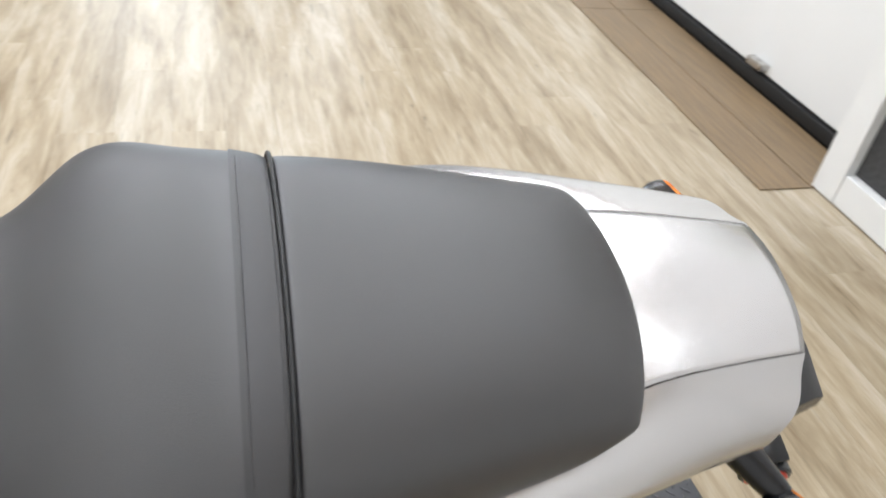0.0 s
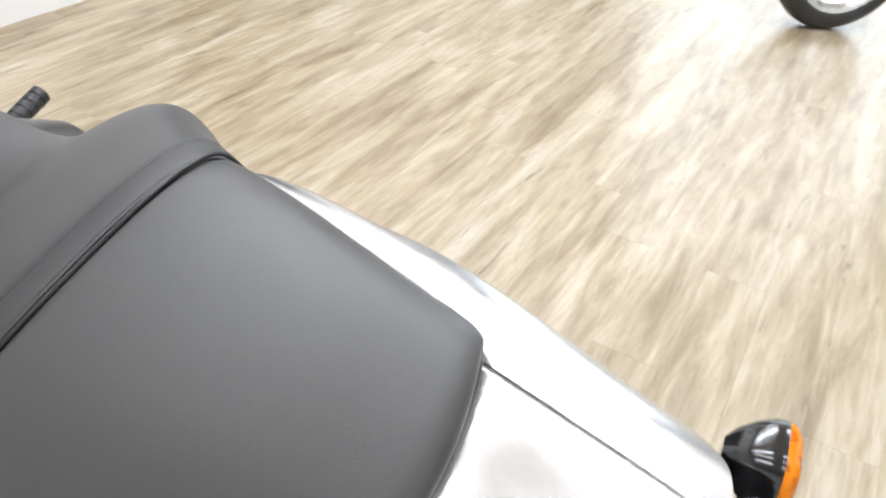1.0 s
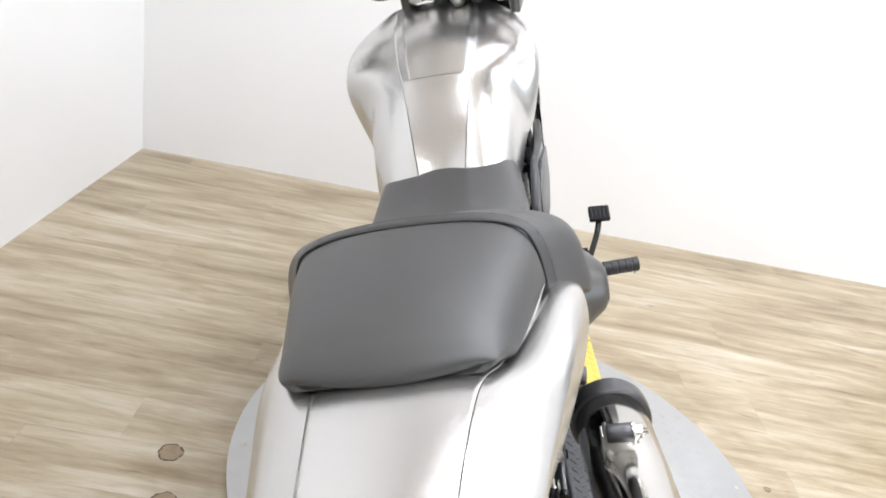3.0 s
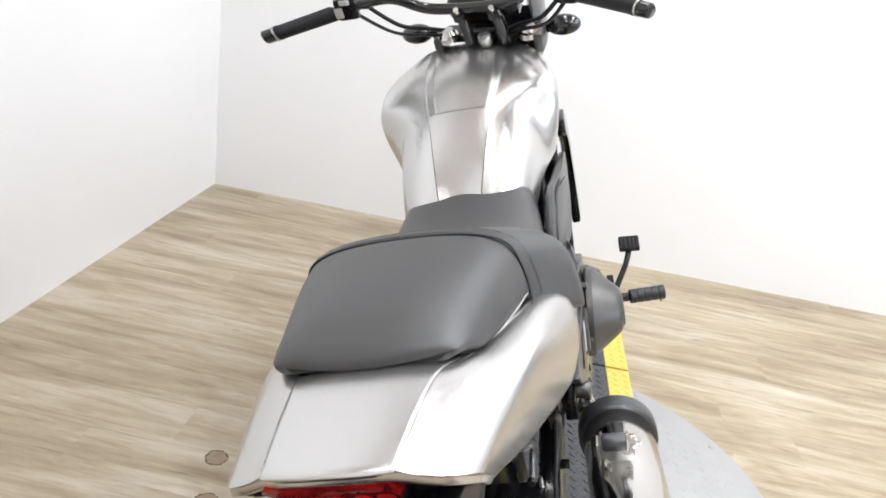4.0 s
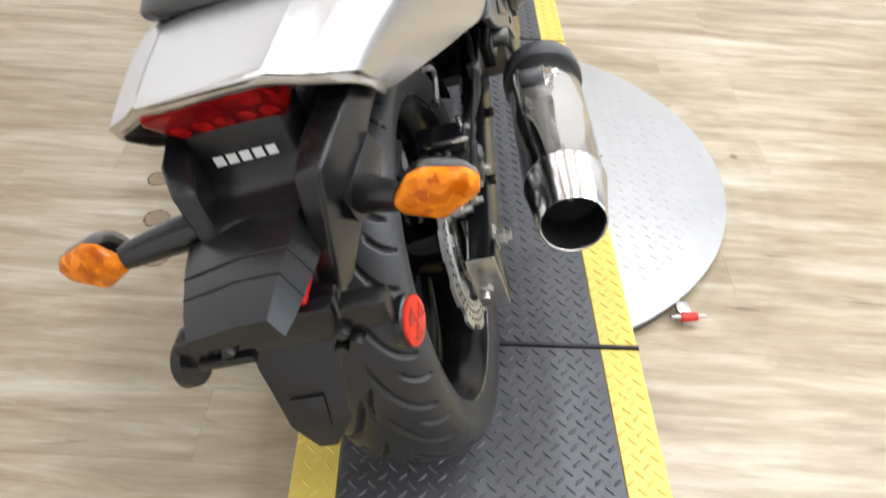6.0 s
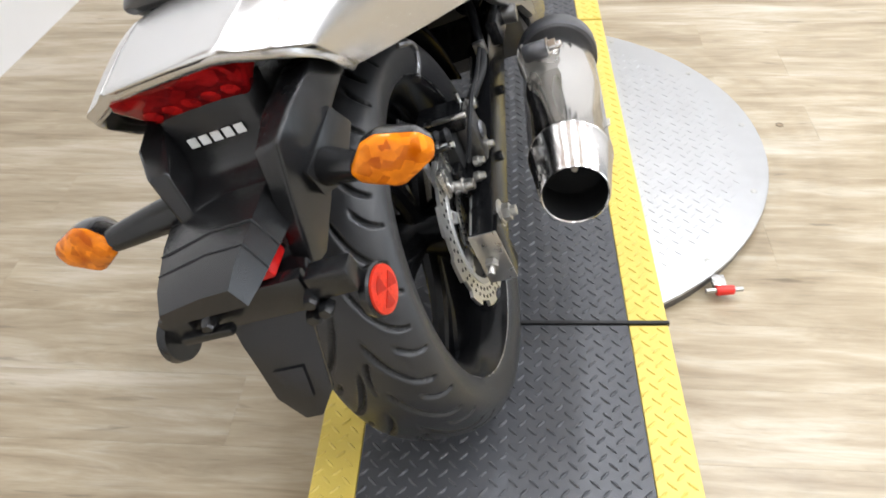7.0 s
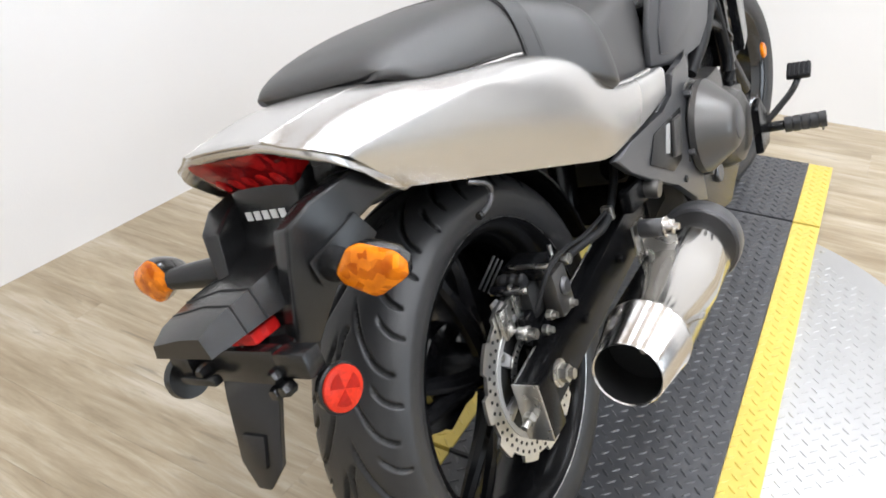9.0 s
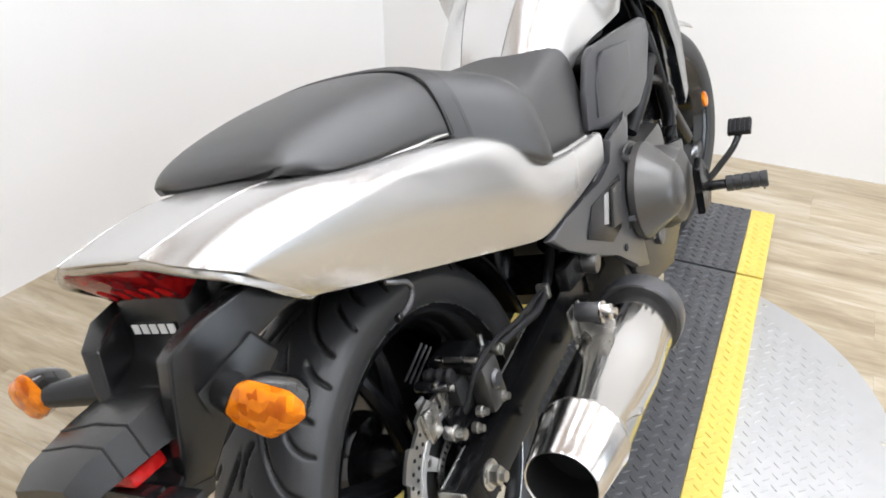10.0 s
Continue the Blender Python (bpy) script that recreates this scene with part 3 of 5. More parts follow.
for k in range(6):
    a = k * math.tau / 6 + 0.25
    d, e = V(0, math.cos(a), math.sin(a)), V(0, -math.sin(a), math.cos(a))
    part("carrier_tab", prism([(-0.008, 0.054), (0.008, 0.054), (0.011, 0.092), (-0.011, 0.092)], lambda u, v, w: WC + V(0.0875 + w, 0, 0) + e * u + d * v, 0.007, 0.0012), ALU, wheel)
    part("disc_bolt", rod(WC + d * 0.086 + V(0.093, 0, 0), WC + d * 0.086 + V(0.0985, 0, 0), 0.0055, n=6), BOLT, wheel)
ring = part("sensor_ring", ring_profile([(0.0965, 0.062), (0.099, 0.062), (0.099, 0.050), (0.0965, 0.050)], 60), STEEL, wheel, "toothed steel sensor ring")
for k in range(40):
    a = k * math.tau / 40
    d, e = V(0, math.cos(a), math.sin(a)), V(0, -math.sin(a), math.cos(a))
    part("ring_slot", prism([(-0.0018, 0.0525), (0.0018, 0.0525), (0.0018, 0.0595), (-0.0018, 0.0595)], lambda u, v, w: WC + V(0.0988 + w, 0, 0) + e * u + d * v, 0.0006), DARK, ring, smooth=False)

# swingarm and axle
arm = group_part("swingarm", bike, "gloss black box-section swingarm")
def beam(p, q, w, h0, h1, bevel=0.004):
    p, q = Vector(p), Vector(q)
    d = (q - p).normalized()
    up = V(1, 0, 0).cross(d).normalized()
    bm = bmesh.new()
    vs = []
    for c, h in ((p, h0), (q, h1)):
        vs.append([bm.verts.new(c + V(sx * w / 2, 0, 0) + up * sz * h / 2) for sx, sz in ((-1, -1), (1, -1), (1, 1), (-1, 1))])
    bm.faces.new(vs[0])
    bm.faces.new(vs[1])
    for i in range(4):
        bm.faces.new((vs[0][i], vs[0][(i + 1) % 4], vs[1][(i + 1) % 4], vs[1][i]))
    bmesh.ops.bevel(bm, geom=list(bm.edges), offset=bevel, segments=2, profile=0.6, affect="EDGES")
    return bm


for sx in (1, -1):
    part("arm", beam((sx * 0.128, -0.045, 0.298), (sx * 0.118, 0.58, 0.375), 0.034, 0.070, 0.090), SATIN, arm)
# thin steel line stands in for the highlight on the arm's top edge
part("arm_edge_glint", tube([(0.1120, -0.046, 0.3335), (0.1090, 0.15, 0.3600), (0.1050, 0.36, 0.3890)], 0.0017, 6, 2), STEEL, arm, "bright line drawn for the highlight on the arm's edge")
part("arm_bridge", beam((-0.12, 0.47, 0.375), (0.12, 0.471, 0.375), 0.05, 0.08, 0.08), GLOSS, arm)
part("end_plate_side", box((0.1475, -0.028, 0.286), (0.004, 0.040, 0.088), 0.0012), SATIN, arm)
part("end_plate", box((0.128, -0.0485, 0.286), (0.042, 0.004, 0.092), 0.0015), STEEL, arm, "bare steel chain adjuster plate")
part("adjuster_bolt", rod((0.124, -0.075, 0.278), (0.124, -0.05, 0.281), 0.0055), BOLT, arm)
part("adjuster_nut", lathe((0.124, -0.062, 0.280), (0.124, -0.0505, 0.281), [(0, 0.009), (0.1, 0.0105), (0.9, 0.0105), (1, 0.009)], 6), BOLT, arm)
part("axle_nut", lathe((0.139, 0.020, 0.306), (0.168, 0.020, 0.306), [(0, 0.018), (0.3, 0.018), (0.31, 0.0135), (0.7, 0.0135), (0.72, 0.008), (1, 0.008)], 6), BOLT, arm)
part("axle_washer", rod((0.141, 0.020, 0.306), (0.146, 0.020, 0.306), 0.021, n=24), STEEL, arm)
for y, z in ((0.13, 0.33), (0.30, 0.345)):
    part("arm_bolt", rod((0.138, y, z), (0.152, y, z), 0.008, n=6), BLACK, arm)

part("chain_case", prism([(-0.10, 0.33), (-0.04, 0.21), (0.10, 0.19), (0.42, 0.29), (0.42, 0.47), (0.10, 0.47), (-0.06, 0.44)], lambda u, v, w: V(-0.100 + w, u, v), 0.010, 0.003), BLACK, bike)
part("sprocket", ring_profile([(-0.088, 0.105), (-0.082, 0.105), (-0.082, 0.04), (-0.088, 0.04)], 60), GLOSS, wheel)
part("sprocket_carrier", lathe(WC - V(0.082, 0, 0), WC - V(0.04, 0, 0), [(0, 0.075), (0.8, 0.07), (1, 0.05)], 32), GLOSS, wheel)
part("chain_guard", beam((-0.112, -0.10, 0.415), (-0.112, 0.46, 0.455), 0.03, 0.06, 0.07), BLACK, arm)
part("chain_guard_lower", beam((-0.105, 0.02, 0.20), (-0.105, 0.46, 0.30), 0.02, 0.05, 0.06), BLACK, arm)
# rear brake caliper
cal = group_part("brake_caliper", bike, "black rear brake caliper with hose and bolts")
part("body", box((0.130, 0.098, 0.398), (0.030, 0.046, 0.074), 0.009), ENGINE, cal)
part("inner_body", box((0.098, 0.075, 0.402), (0.036, 0.056, 0.056), 0.010), DEEP_BLACK, cal)
part("slide_pin", rod((0.068, 0.026, 0.437), (0.112, 0.036, 0.432), 0.0082, n=16), GLOSS, cal, "gloss black slide pin")
part("pin_end", rod((0.112, 0.036, 0.432), (0.121, 0.038, 0.431), 0.0062, n=6), STEEL, cal)
part("pad_plate", box((0.078, 0.012, 0.410), (0.004, 0.018, 0.036), 0.0015), ALU, cal)
part("bracket", box((0.107, 0.055, 0.372), (0.012, 0.075, 0.045), 0.005), SATIN, cal)
part("carrier_tab", box((0.100, -0.005, 0.405), (0.008, 0.03, 0.045), 0.003), STEEL, cal)
for p in ((0.142, 0.105, 0.372), (0.132, 0.060, 0.378), (0.128, 0.045, 0.362)):
    part("caliper_bolt", lathe(V(*p) - V(0.004, 0, 0), V(*p) + V(0.012, 0, 0), [(0, 0.008), (0.5, 0.008), (0.55, 0.006), (1, 0.005)], 8), BOLT, cal)
for p in ((0.146, 0.098, 0.405),):
    part("piston_cap", lathe(V(*p) - V(0.004, 0, 0), V(*p) + V(0.005, 0, 0), [(0, 0.014), (0.6, 0.014), (1, 0.010)], 18), GREY, cal)
part("banjo_fitting", rod((0.118, 0.135, 0.430), (0.146, 0.135, 0.430), 0.010, n=14), STEEL, cal)
part("bleed_nipple", lathe((0.128, 0.115, 0.436), (0.128, 0.118, 0.462), [(0, 0.006), (0.4, 0.006), (0.45, 0.0035), (1, 0.0035)], 10), STEEL, cal)
part("brake_hose", tube([(0.135, 0.137, 0.43), (0.142, 0.20, 0.425), (0.142, 0.27, 0.415), (0.138, 0.33, 0.428), (0.128, 0.40, 0.47), (0.10, 0.47, 0.52)], 0.0075, 10), RUBBER, cal)
part("sensor_wire", tube([(0.13, 0.03, 0.40), (0.15, 0.06, 0.45), (0.148, 0.13, 0.45), (0.145, 0.2, 0.437), (0.14, 0.30, 0.43)], 0.0035, 8), RUBBER, cal)
part("caliper_bridge", box((0.098, 0.10, 0.437), (0.075, 0.06, 0.022), 0.006), BLACK, cal)
part("pad_pin", rod((0.078, 0.075, 0.449), (0.142, 0.075, 0.449), 0.0042, n=10), STEEL, cal)
part("slide_boot", lathe((0.075, 0.045, 0.443), (0.118, 0.045, 0.443), [(0, 0.008), (0.2, 0.011), (0.35, 0.008), (0.55, 0.011), (0.7, 0.008), (0.9, 0.011), (1, 0.008)], 14), RUBBER, cal)
part("pad_spring", box((0.100, 0.035, 0.420), (0.004, 0.018, 0.05), 0.001), STEEL, cal)
part("bracket_boss", lathe((0.10, 0.018, 0.372), (0.128, 0.018, 0.372), [(0, 0.012), (0.5, 0.012), (0.55, 0.009), (1, 0.008)], 14), STEEL, cal)
part("torque_arm", beam((0.112, 0.03, 0.350), (0.112, 0.12, 0.365), 0.014, 0.03, 0.03), SATIN, cal)
for k in range(3):
    part("cooling_rib", tube([(0.030, 0.054 + k * 0.0085, 0.4270 - k * 0.0085), (0.030, 0.116 + k * 0.0085, 0.4500 - k * 0.0085)], 0.0020, 6, 1), GREY, cal)
part("hose_clip", box((0.139, 0.31, 0.424), (0.02, 0.012, 0.024), 0.003), STEEL, cal)

# seat: sections hold y, half width, top z, bottom z, and how far the sides trail behind the middle
def seat_profile(w, zt, zb, square=0.0):
    """Half a section from the bottom edge to the crown: a domed top, a soft shoulder and a leaning side."""
    h = zt - zb
    return [(w * 0.88, zb - 0.004), (w * 0.985, zb - 0.001), (w, zb + 0.006), (w * 0.965, zb + h * (0.36 + 0.34 * square)), (w * (0.86 + 0.06 * square), zt - h * (0.30 - 0.24 * square)), (w * 0.66, zt - h * (0.105 - 0.095 * square)), (w * 0.34, zt - h * 0.015 * (1 - square)), (0, zt)]


def spline(a, k):
    """Points along the first axis of a, blended by a cubic B-spline that reaches both ends."""
    a = np.array(a, float)
    a = np.concatenate([a[:1], a[:1], a, a[-1:], a[-1:]])
    out = []
    n = len(a) - 3
    for i in range(n):
        for j in range(k + (1 if i == n - 1 else 0)):
            t = j / k
            out.append(((1 - t) ** 3 * a[i] + (3 * t ** 3 - 6 * t * t + 4) * a[i + 1] + (-3 * t ** 3 + 3 * t * t + 3 * t + 1) * a[i + 2] + t ** 3 * a[i + 3]) / 6)
    return np.array(out)


def cushion_grid(sec, ku=6, kv=6):
    rows = []
    for y, w, zt, zb, bow in sec:
        half = [(x, y - bow * (x / w) ** 2, z) for x, z in seat_profile(w, zt, zb, np.interp(y, (-0.06, 0.05, 0.155, 0.21, 0.29, 0.36, 0.45, 0.48), (0, 0.12, 0.25, 0.42, 0.42, 0.30, 0.60, 0.72)))]
        rows.append([(-x, yy, z) for x, yy, z in half] + [q for q in reversed(half[:-1])])
    g = spline(rows, ku)
    return spline(g.transpose(1, 0, 2), kv).transpose(1, 0, 2)


def grid_mesh(g, ends=True):
    bm = bmesh.new()
    vs = [[bm.verts.new(q) for q in r] for r in g.tolist()]
    for r0, r1 in zip(vs, vs[1:]):
        for a, b, c, d in zip(r0, r0[1:], r1[1:], r1):
            bm.faces.new((a, b, c, d))
    if ends:
        for i in range(len(vs) - 1):
            bm.faces.new((vs[i][0], vs[i + 1][0], vs[i + 1][-1], vs[i][-1]))
        for r in (vs[0], vs[-1]):
            bm.faces.new(r)
    return bm


seat = group_part("seat", bike, "black vinyl two-up seat with a dark crease and a stitched band")
seat.location = (-0.004, 0, 0)
REAR_SEC = [(-0.1125, 0.093, 0.7900, 0.7880, -0.022), (-0.1150, 0.101, 0.797, 0.7870, -0.024), (-0.1115, 0.106, 0.806, 0.7865, -0.022), (-0.095, 0.1115, 0.816, 0.7850, -0.016), (-0.070, 0.1180, 0.8235, 0.777, -0.009), (-0.055, 0.1220, 0.828, 0.766, -0.007), (-0.02, 0.1285, 0.833, 0.7590, -0.003), (0.03, 0.1375, 0.8370, 0.754, 0.001), (0.08, 0.1470, 0.8380, 0.749, 0.004),
            (0.120, 0.1540, 0.8380, 0.744, 0.000), (0.148, 0.1580, 0.8370, 0.736, -0.003), (0.1535, 0.1585, 0.8350, 0.733, -0.003), (0.1542, 0.154, 0.830, 0.731, -0.003)]
part("pillion_cushion", grid_mesh(cushion_grid(REAR_SEC)), VINYL, seat, split=50)
FRONT_SEC = [(0.1558, 0.154, 0.830, 0.724, -0.003), (0.1566, 0.158, 0.8350, 0.721, -0.003), (0.163, 0.1625, 0.8365, 0.718, -0.003), (0.190, 0.174, 0.8321, 0.703, 0.000), (0.230, 0.1915, 0.8143, 0.681, 0.001), (0.275, 0.2235, 0.7985, 0.648, 0.0), (0.312, 0.2235, 0.783, 0.632, 0.0), (0.345, 0.191, 0.7584, 0.618, 0.0),
             (0.385, 0.158, 0.746, 0.606, 0), (0.45, 0.145, 0.737, 0.592, 0), (0.52, 0.142, 0.741, 0.578, 0), (0.585, 0.140, 0.752, 0.569, 0), (0.64, 0.136, 0.760, 0.565, 0), (0.66, 0.134, 0.760, 0.565, 0)]
front_grid = cushion_grid(FRONT_SEC)
front_grid[..., 0] += np.interp(front_grid[..., 1], (0.36, 0.48), (0, 0.008))  # the nose sits a little off centre
part("rider_cushion", grid_mesh(front_grid), VINYL, seat, split=50)


def raised_strip(g, i0, i1, j0, j1, lift):
    """A strip of a grid, lifted off it along its normals."""
    du, dv = np.gradient(g, axis=0), np.gradient(g, axis=1)
    nrm = np.cross(dv, du)
    nrm /= np.linalg.norm(nrm, axis=2, keepdims=True) + 1e-9
    nrm *= np.sign(nrm[g.shape[0] // 2, g.shape[1] // 2, 2])
    return (g + nrm * lift)[i0:i1, j0:j1]


width = front_grid.shape[1]
near = int(np.argmin(np.abs(front_grid[:, width // 2, 1] - 0.1580)))
far = int(np.argmin(np.abs(front_grid[:, width // 2, 1] - 0.1885)))
part("band", grid_mesh(raised_strip(front_grid, near, far + 1, 12, width - 12, 0.0016), False), VINYL_BAND, seat, "black vinyl band stitched across the seat", split=50, thick=0.002)
for i in (near + 2, far - 1):
    line = raised_strip(front_grid, i, i + 1, 14, width - 14, 0.0015)[0]
    part("stitching", tube([tuple(q) for q in line[::3].tolist()], 0.0007, 5, 1), VINYL_BAND, seat)
# dark tube laid in the crease between the cushions to draw its shade
part("crease_line", tube([(x, y + 0.003 * (x / 0.158) ** 2, z) for x, y, z in [(sx * q[0], 0.155, q[1]) for sx, q in [(-1, q) for q in seat_profile(0.1580, 0.8345, 0.733, 0.25)[1:]] + [(1, q) for q in reversed(seat_profile(0.1580, 0.8345, 0.733, 0.25)[1:-1])]]], 0.0018, 8, 5), CREASE_BLACK, seat, "thin black line drawn for the shaded crease between the cushions")
for sx in (-1, 1):
    part("seat_foot", box((sx * 0.066, -0.070, 0.780), (0.024, 0.016, 0.010), 0.003), CHROME, seat, "small bright seat catch")
part("seat_base", box((0, -0.015, 0.775), (0.17, 0.13, 0.016), 0.004), BLACK, seat)

# tail cowl: half rows from the middle outwards (middle, mid deck, seam, two between, ridge, side, lower edge)
TAIL_END = [
    [(0, -0.276, 0.781), (0.035, -0.275, 0.780), (0.064, -0.267, 0.776), (0.081, -0.261, 0.765), (0.108, -0.256, 0.758), (0.128, -0.224, 0.736), (0.127, -0.186, 0.704), (0.118, -0.148, 0.669)],
    [(0, -0.195, 0.788), (0.038, -0.195, 0.788), (0.071, -0.193, 0.785), (0.091, -0.189, 0.780), (0.118, -0.183, 0.767), (0.140, -0.160, 0.740), (0.146, -0.120, 0.700), (0.132, -0.085, 0.647)],
    [(0, -0.10, 0.791), (0.045, -0.10, 0.791), (0.081, -0.10, 0.788), (0.102, -0.096, 0.782), (0.132, -0.090, 0.769), (0.159, -0.076, 0.741), (0.164, -0.035, 0.692), (0.147, -0.012, 0.624)],
    [(0, -0.058, 0.780), (0.05, -0.058, 0.777), (0.100, -0.056, 0.758), (0.116, -0.053, 0.765), (0.139, -0.050, 0.763), (0.166, -0.036, 0.741), (0.172, 0.004, 0.687), (0.151, 0.024, 0.611)],
]
TAIL_MIDDLE = [
    [(0, 0.03, 0.756), (0.05, 0.03, 0.752), (0.112, 0.03, 0.743), (0.130, 0.031, 0.752), (0.153, 0.034, 0.753), (0.177, 0.045, 0.737), (0.188, 0.085, 0.668), (0.162, 0.095, 0.588)],
    [(0, 0.16, 0.71), (0.08, 0.16, 0.71), (0.141, 0.155, 0.727), (0.158, 0.157, 0.734), (0.180, 0.160, 0.729), (0.197, 0.172, 0.706), (0.203, 0.205, 0.632), (0.174, 0.205, 0.551)],
    [(0, 0.25, 0.64), (0.09, 0.25, 0.64), (0.165, 0.235, 0.696), (0.180, 0.237, 0.697), (0.192, 0.242, 0.689), (0.200, 0.252, 0.666), (0.202, 0.283, 0.592), (0.181, 0.277, 0.526)],
]
TAIL_FRONT = [
    [(0, 0.33, 0.60), (0.09, 0.33, 0.60), (0.162, 0.318, 0.628), (0.176, 0.320, 0.627), (0.186, 0.322, 0.618), (0.192, 0.330, 0.603), (0.192, 0.350, 0.568), (0.184, 0.350, 0.533)],
    [(0, 0.45, 0.58), (0.09, 0.45, 0.58), (0.164, 0.44, 0.602), (0.174, 0.44, 0.602), (0.182, 0.442, 0.597), (0.187, 0.445, 0.586), (0.188, 0.450, 0.560), (0.182, 0.450, 0.531)],
    [(0, 0.54, 0.57), (0.09, 0.54, 0.57), (0.164, 0.585, 0.588), (0.172, 0.585, 0.588), (0.178, 0.583, 0.586), (0.182, 0.580, 0.580), (0.184, 0.570, 0.562), (0.182, 0.562, 0.540)],
]
COWL = TAIL_END + TAIL_MIDDLE + TAIL_FRONT


def deck(rows, i, j, gap=0.0):
    """Columns up to i on both sides of the middle."""
    out = []
    for r in rows:
        half = [V(*q) for q in r[:i + 1]]
        half[-1].x -= gap
        out.append([V(-q.x, q.y, q.z) for q in reversed(half[1:])] + half)
    return out


def flank(rows, i, sx, gap=0.0):
    out = []
    for r in rows:
        half = [V(*q) for q in r[i:]]
        half[0].x += gap
        out.append([V(sx * q.x, q.y, q.z) for q in half])
    return out


cowl = group_part("tail_cowl", bike, "silver painted tail cowl in three panels")
cowl.location = (0.005, 0, 0)
part("deck_panel", sheet(deck(COWL[:5], 2, 0, 0.0007)), SILVER, cowl, sub=3, thick=0.006, split=100)
for sx in (1, -1):
    part("flank_panel", sheet(flank(COWL, 2, sx, 0.0007), crease=((3, 4, 0.45), (0, 9, 0.6))), SILVER, cowl, sub=3, thick=0.006, split=50)
    part("seat_lip", tube([(sx * x, y, z) for x, y, z in ((0.103, -0.045, 0.757), (0.111, -0.02, 0.753), (0.122, 0.03, 0.748), (0.134, 0.09, 0.742), (0.144, 0.155, 0.735), (0.158, 0.205, 0.720), (0.166, 0.24, 0.699), (0.166, 0.285, 0.657), (0.166, 0.33, 0.627), (0.165, 0.44, 0.605), (0.167, 0.545, 0.594))], 0.0036, 8, 4), SILVER, cowl)
    # the lip that turns in under the tail's rear edge
    lip = [[V(sx * x, y + dy, z - dz) for dy, dz in ((0.0006, 0.0025), (0.0015, 0.013), (0.008, 0.017), (0.030, 0.014))] for x, y, z in TAIL_END[0]]
    for r, ins in zip(lip, (0, 0, 0, 0, 0.001, 0.004, 0.004, 0.003)):
        for q in r:
            q.x -= sx * ins
    lip[-1] = [q + V(0, 0.0, 0.010) for q in lip[-1]]
    part("rear_lip", sheet(lip), SILVER, cowl, sub=2, thick=0.002, split=50)
part("cowl_liner", sheet([[V(sx * 0.10, y, z) for sx in (-0.55, -0.3, 0.3, 0.55)] for y, z in ((-0.20, 0.725), (-0.15, 0.70), (0.0, 0.64), (0.2, 0.58), (0.45, 0.54))]), DEEP_BLACK, cowl, sub=1, thick=0.004)

# muffler
MA, MB = V(0.261, -0.010, 0.327), V(0.230, 0.475, 0.297)
muf = group_part("muffler", bike, "polished chrome muffler with a black rear-facing outlet")
part("shell", lathe(MA, MB, [(0.197, 0.0605), (0.1972, 0.0622), (0.206, 0.0622), (0.213, 0.0605), (0.55, 0.0635), (0.95, 0.0645), (1.0, 0.045)], 64, caps=False), CHROME, muf, "polished chrome muffler shell", split=60)
part("tail_cone", lathe(MA, MB, [(0.004, 0.0445), (0.0, 0.0465), (0.004, 0.0485), (0.19, 0.0605), (0.1968, 0.0620)], 64, caps=False), CONE, muf, "tapered polished muffler end", split=60)
part("outlet", lathe(MA, MB, [(0.003, 0.0446), (0.12, 0.052), (0.16, 0.05), (0.165, 0.001)], 48, caps=False), DARK, muf, "sooty dark exhaust outlet")
part("outlet_bolt", rod(MA + (MB - MA) * 0.13 + V(0.004, 0, 0), MA + (MB - MA) * 0.162 + V(0.004, 0, 0), 0.005, n=8), BOLT, muf)
BN = (MB - MA).normalized()
part("heat_band", lathe(MA + BN * 0.432, MA + BN * 0.472, [(0, 0.0640), (0.0, 0.0700), (0.10, 0.0715), (0.5, 0.0725), (0.95, 0.0715), (1, 0.05)], 48, caps=False), GREY, muf, "dark grey front band")
HANG = [(0.209, 0.428), (0.205, 0.402), (0.203, 0.374), (0.211, 0.362), (0.228, 0.359), (0.248, 0.366), (0.262, 0.384), (0.262, 0.398), (0.218, 0.399), (0.214, 0.430)]
part("hanger", prism(HANG, lambda u, v, w: V(u, 0.262 + w, v), 0.005, 0.0015), STEEL, muf, "bare steel hanger bracket", split=40)
part("hanger_strap", box((0.206, 0.248, 0.395), (0.003, 0.026, 0.062), 0.001), STEEL, muf)
part("hanger_bush", rod((0.213, 0.252, 0.417), (0.252, 0.252, 0.417), 0.0145, n=24), GREY, muf)
part("hanger_bolt", lathe((0.252, 0.252, 0.417), (0.274, 0.252, 0.417), [(0, 0.0165), (0.12, 0.0165), (0.14, 0.0115), (0.62, 0.0115), (0.66, 0.006), (1, 0.0055)], 12), CHROME, muf, "bright flanged hanger bolt", split=30)
part("hanger_tab", box((0.226, 0.243, 0.352), (0.018, 0.004, 0.020), 0.0015), CHROME, muf)
part("lower_tab", box((0.309, 0.155, 0.318), (0.016, 0.018, 0.003), 0.001), STEEL, muf)
part("link_pipe", tube([MB - BN * 0.01, MB + V(-0.02, 0.06, -0.02), (0.17, 0.62, 0.23), (0.14, 0.8, 0.19)], 0.026, 16), STEEL, muf, "exhaust link pipe")

# tail lamp and rear fender
lamp = group_part("tail_lamp", bike, "red faceted tail lamp")
def lampface(u, v, w):
    return V(u, -0.262 + w + (0.755 - v) * 0.75, v)


LAMPO = [(-0.067, 0.752), (-0.058, 0.765), (0.058, 0.765), (0.067, 0.752), (0.057, 0.718), (0.046, 0.712), (-0.046, 0.712), (-0.057, 0.718)]
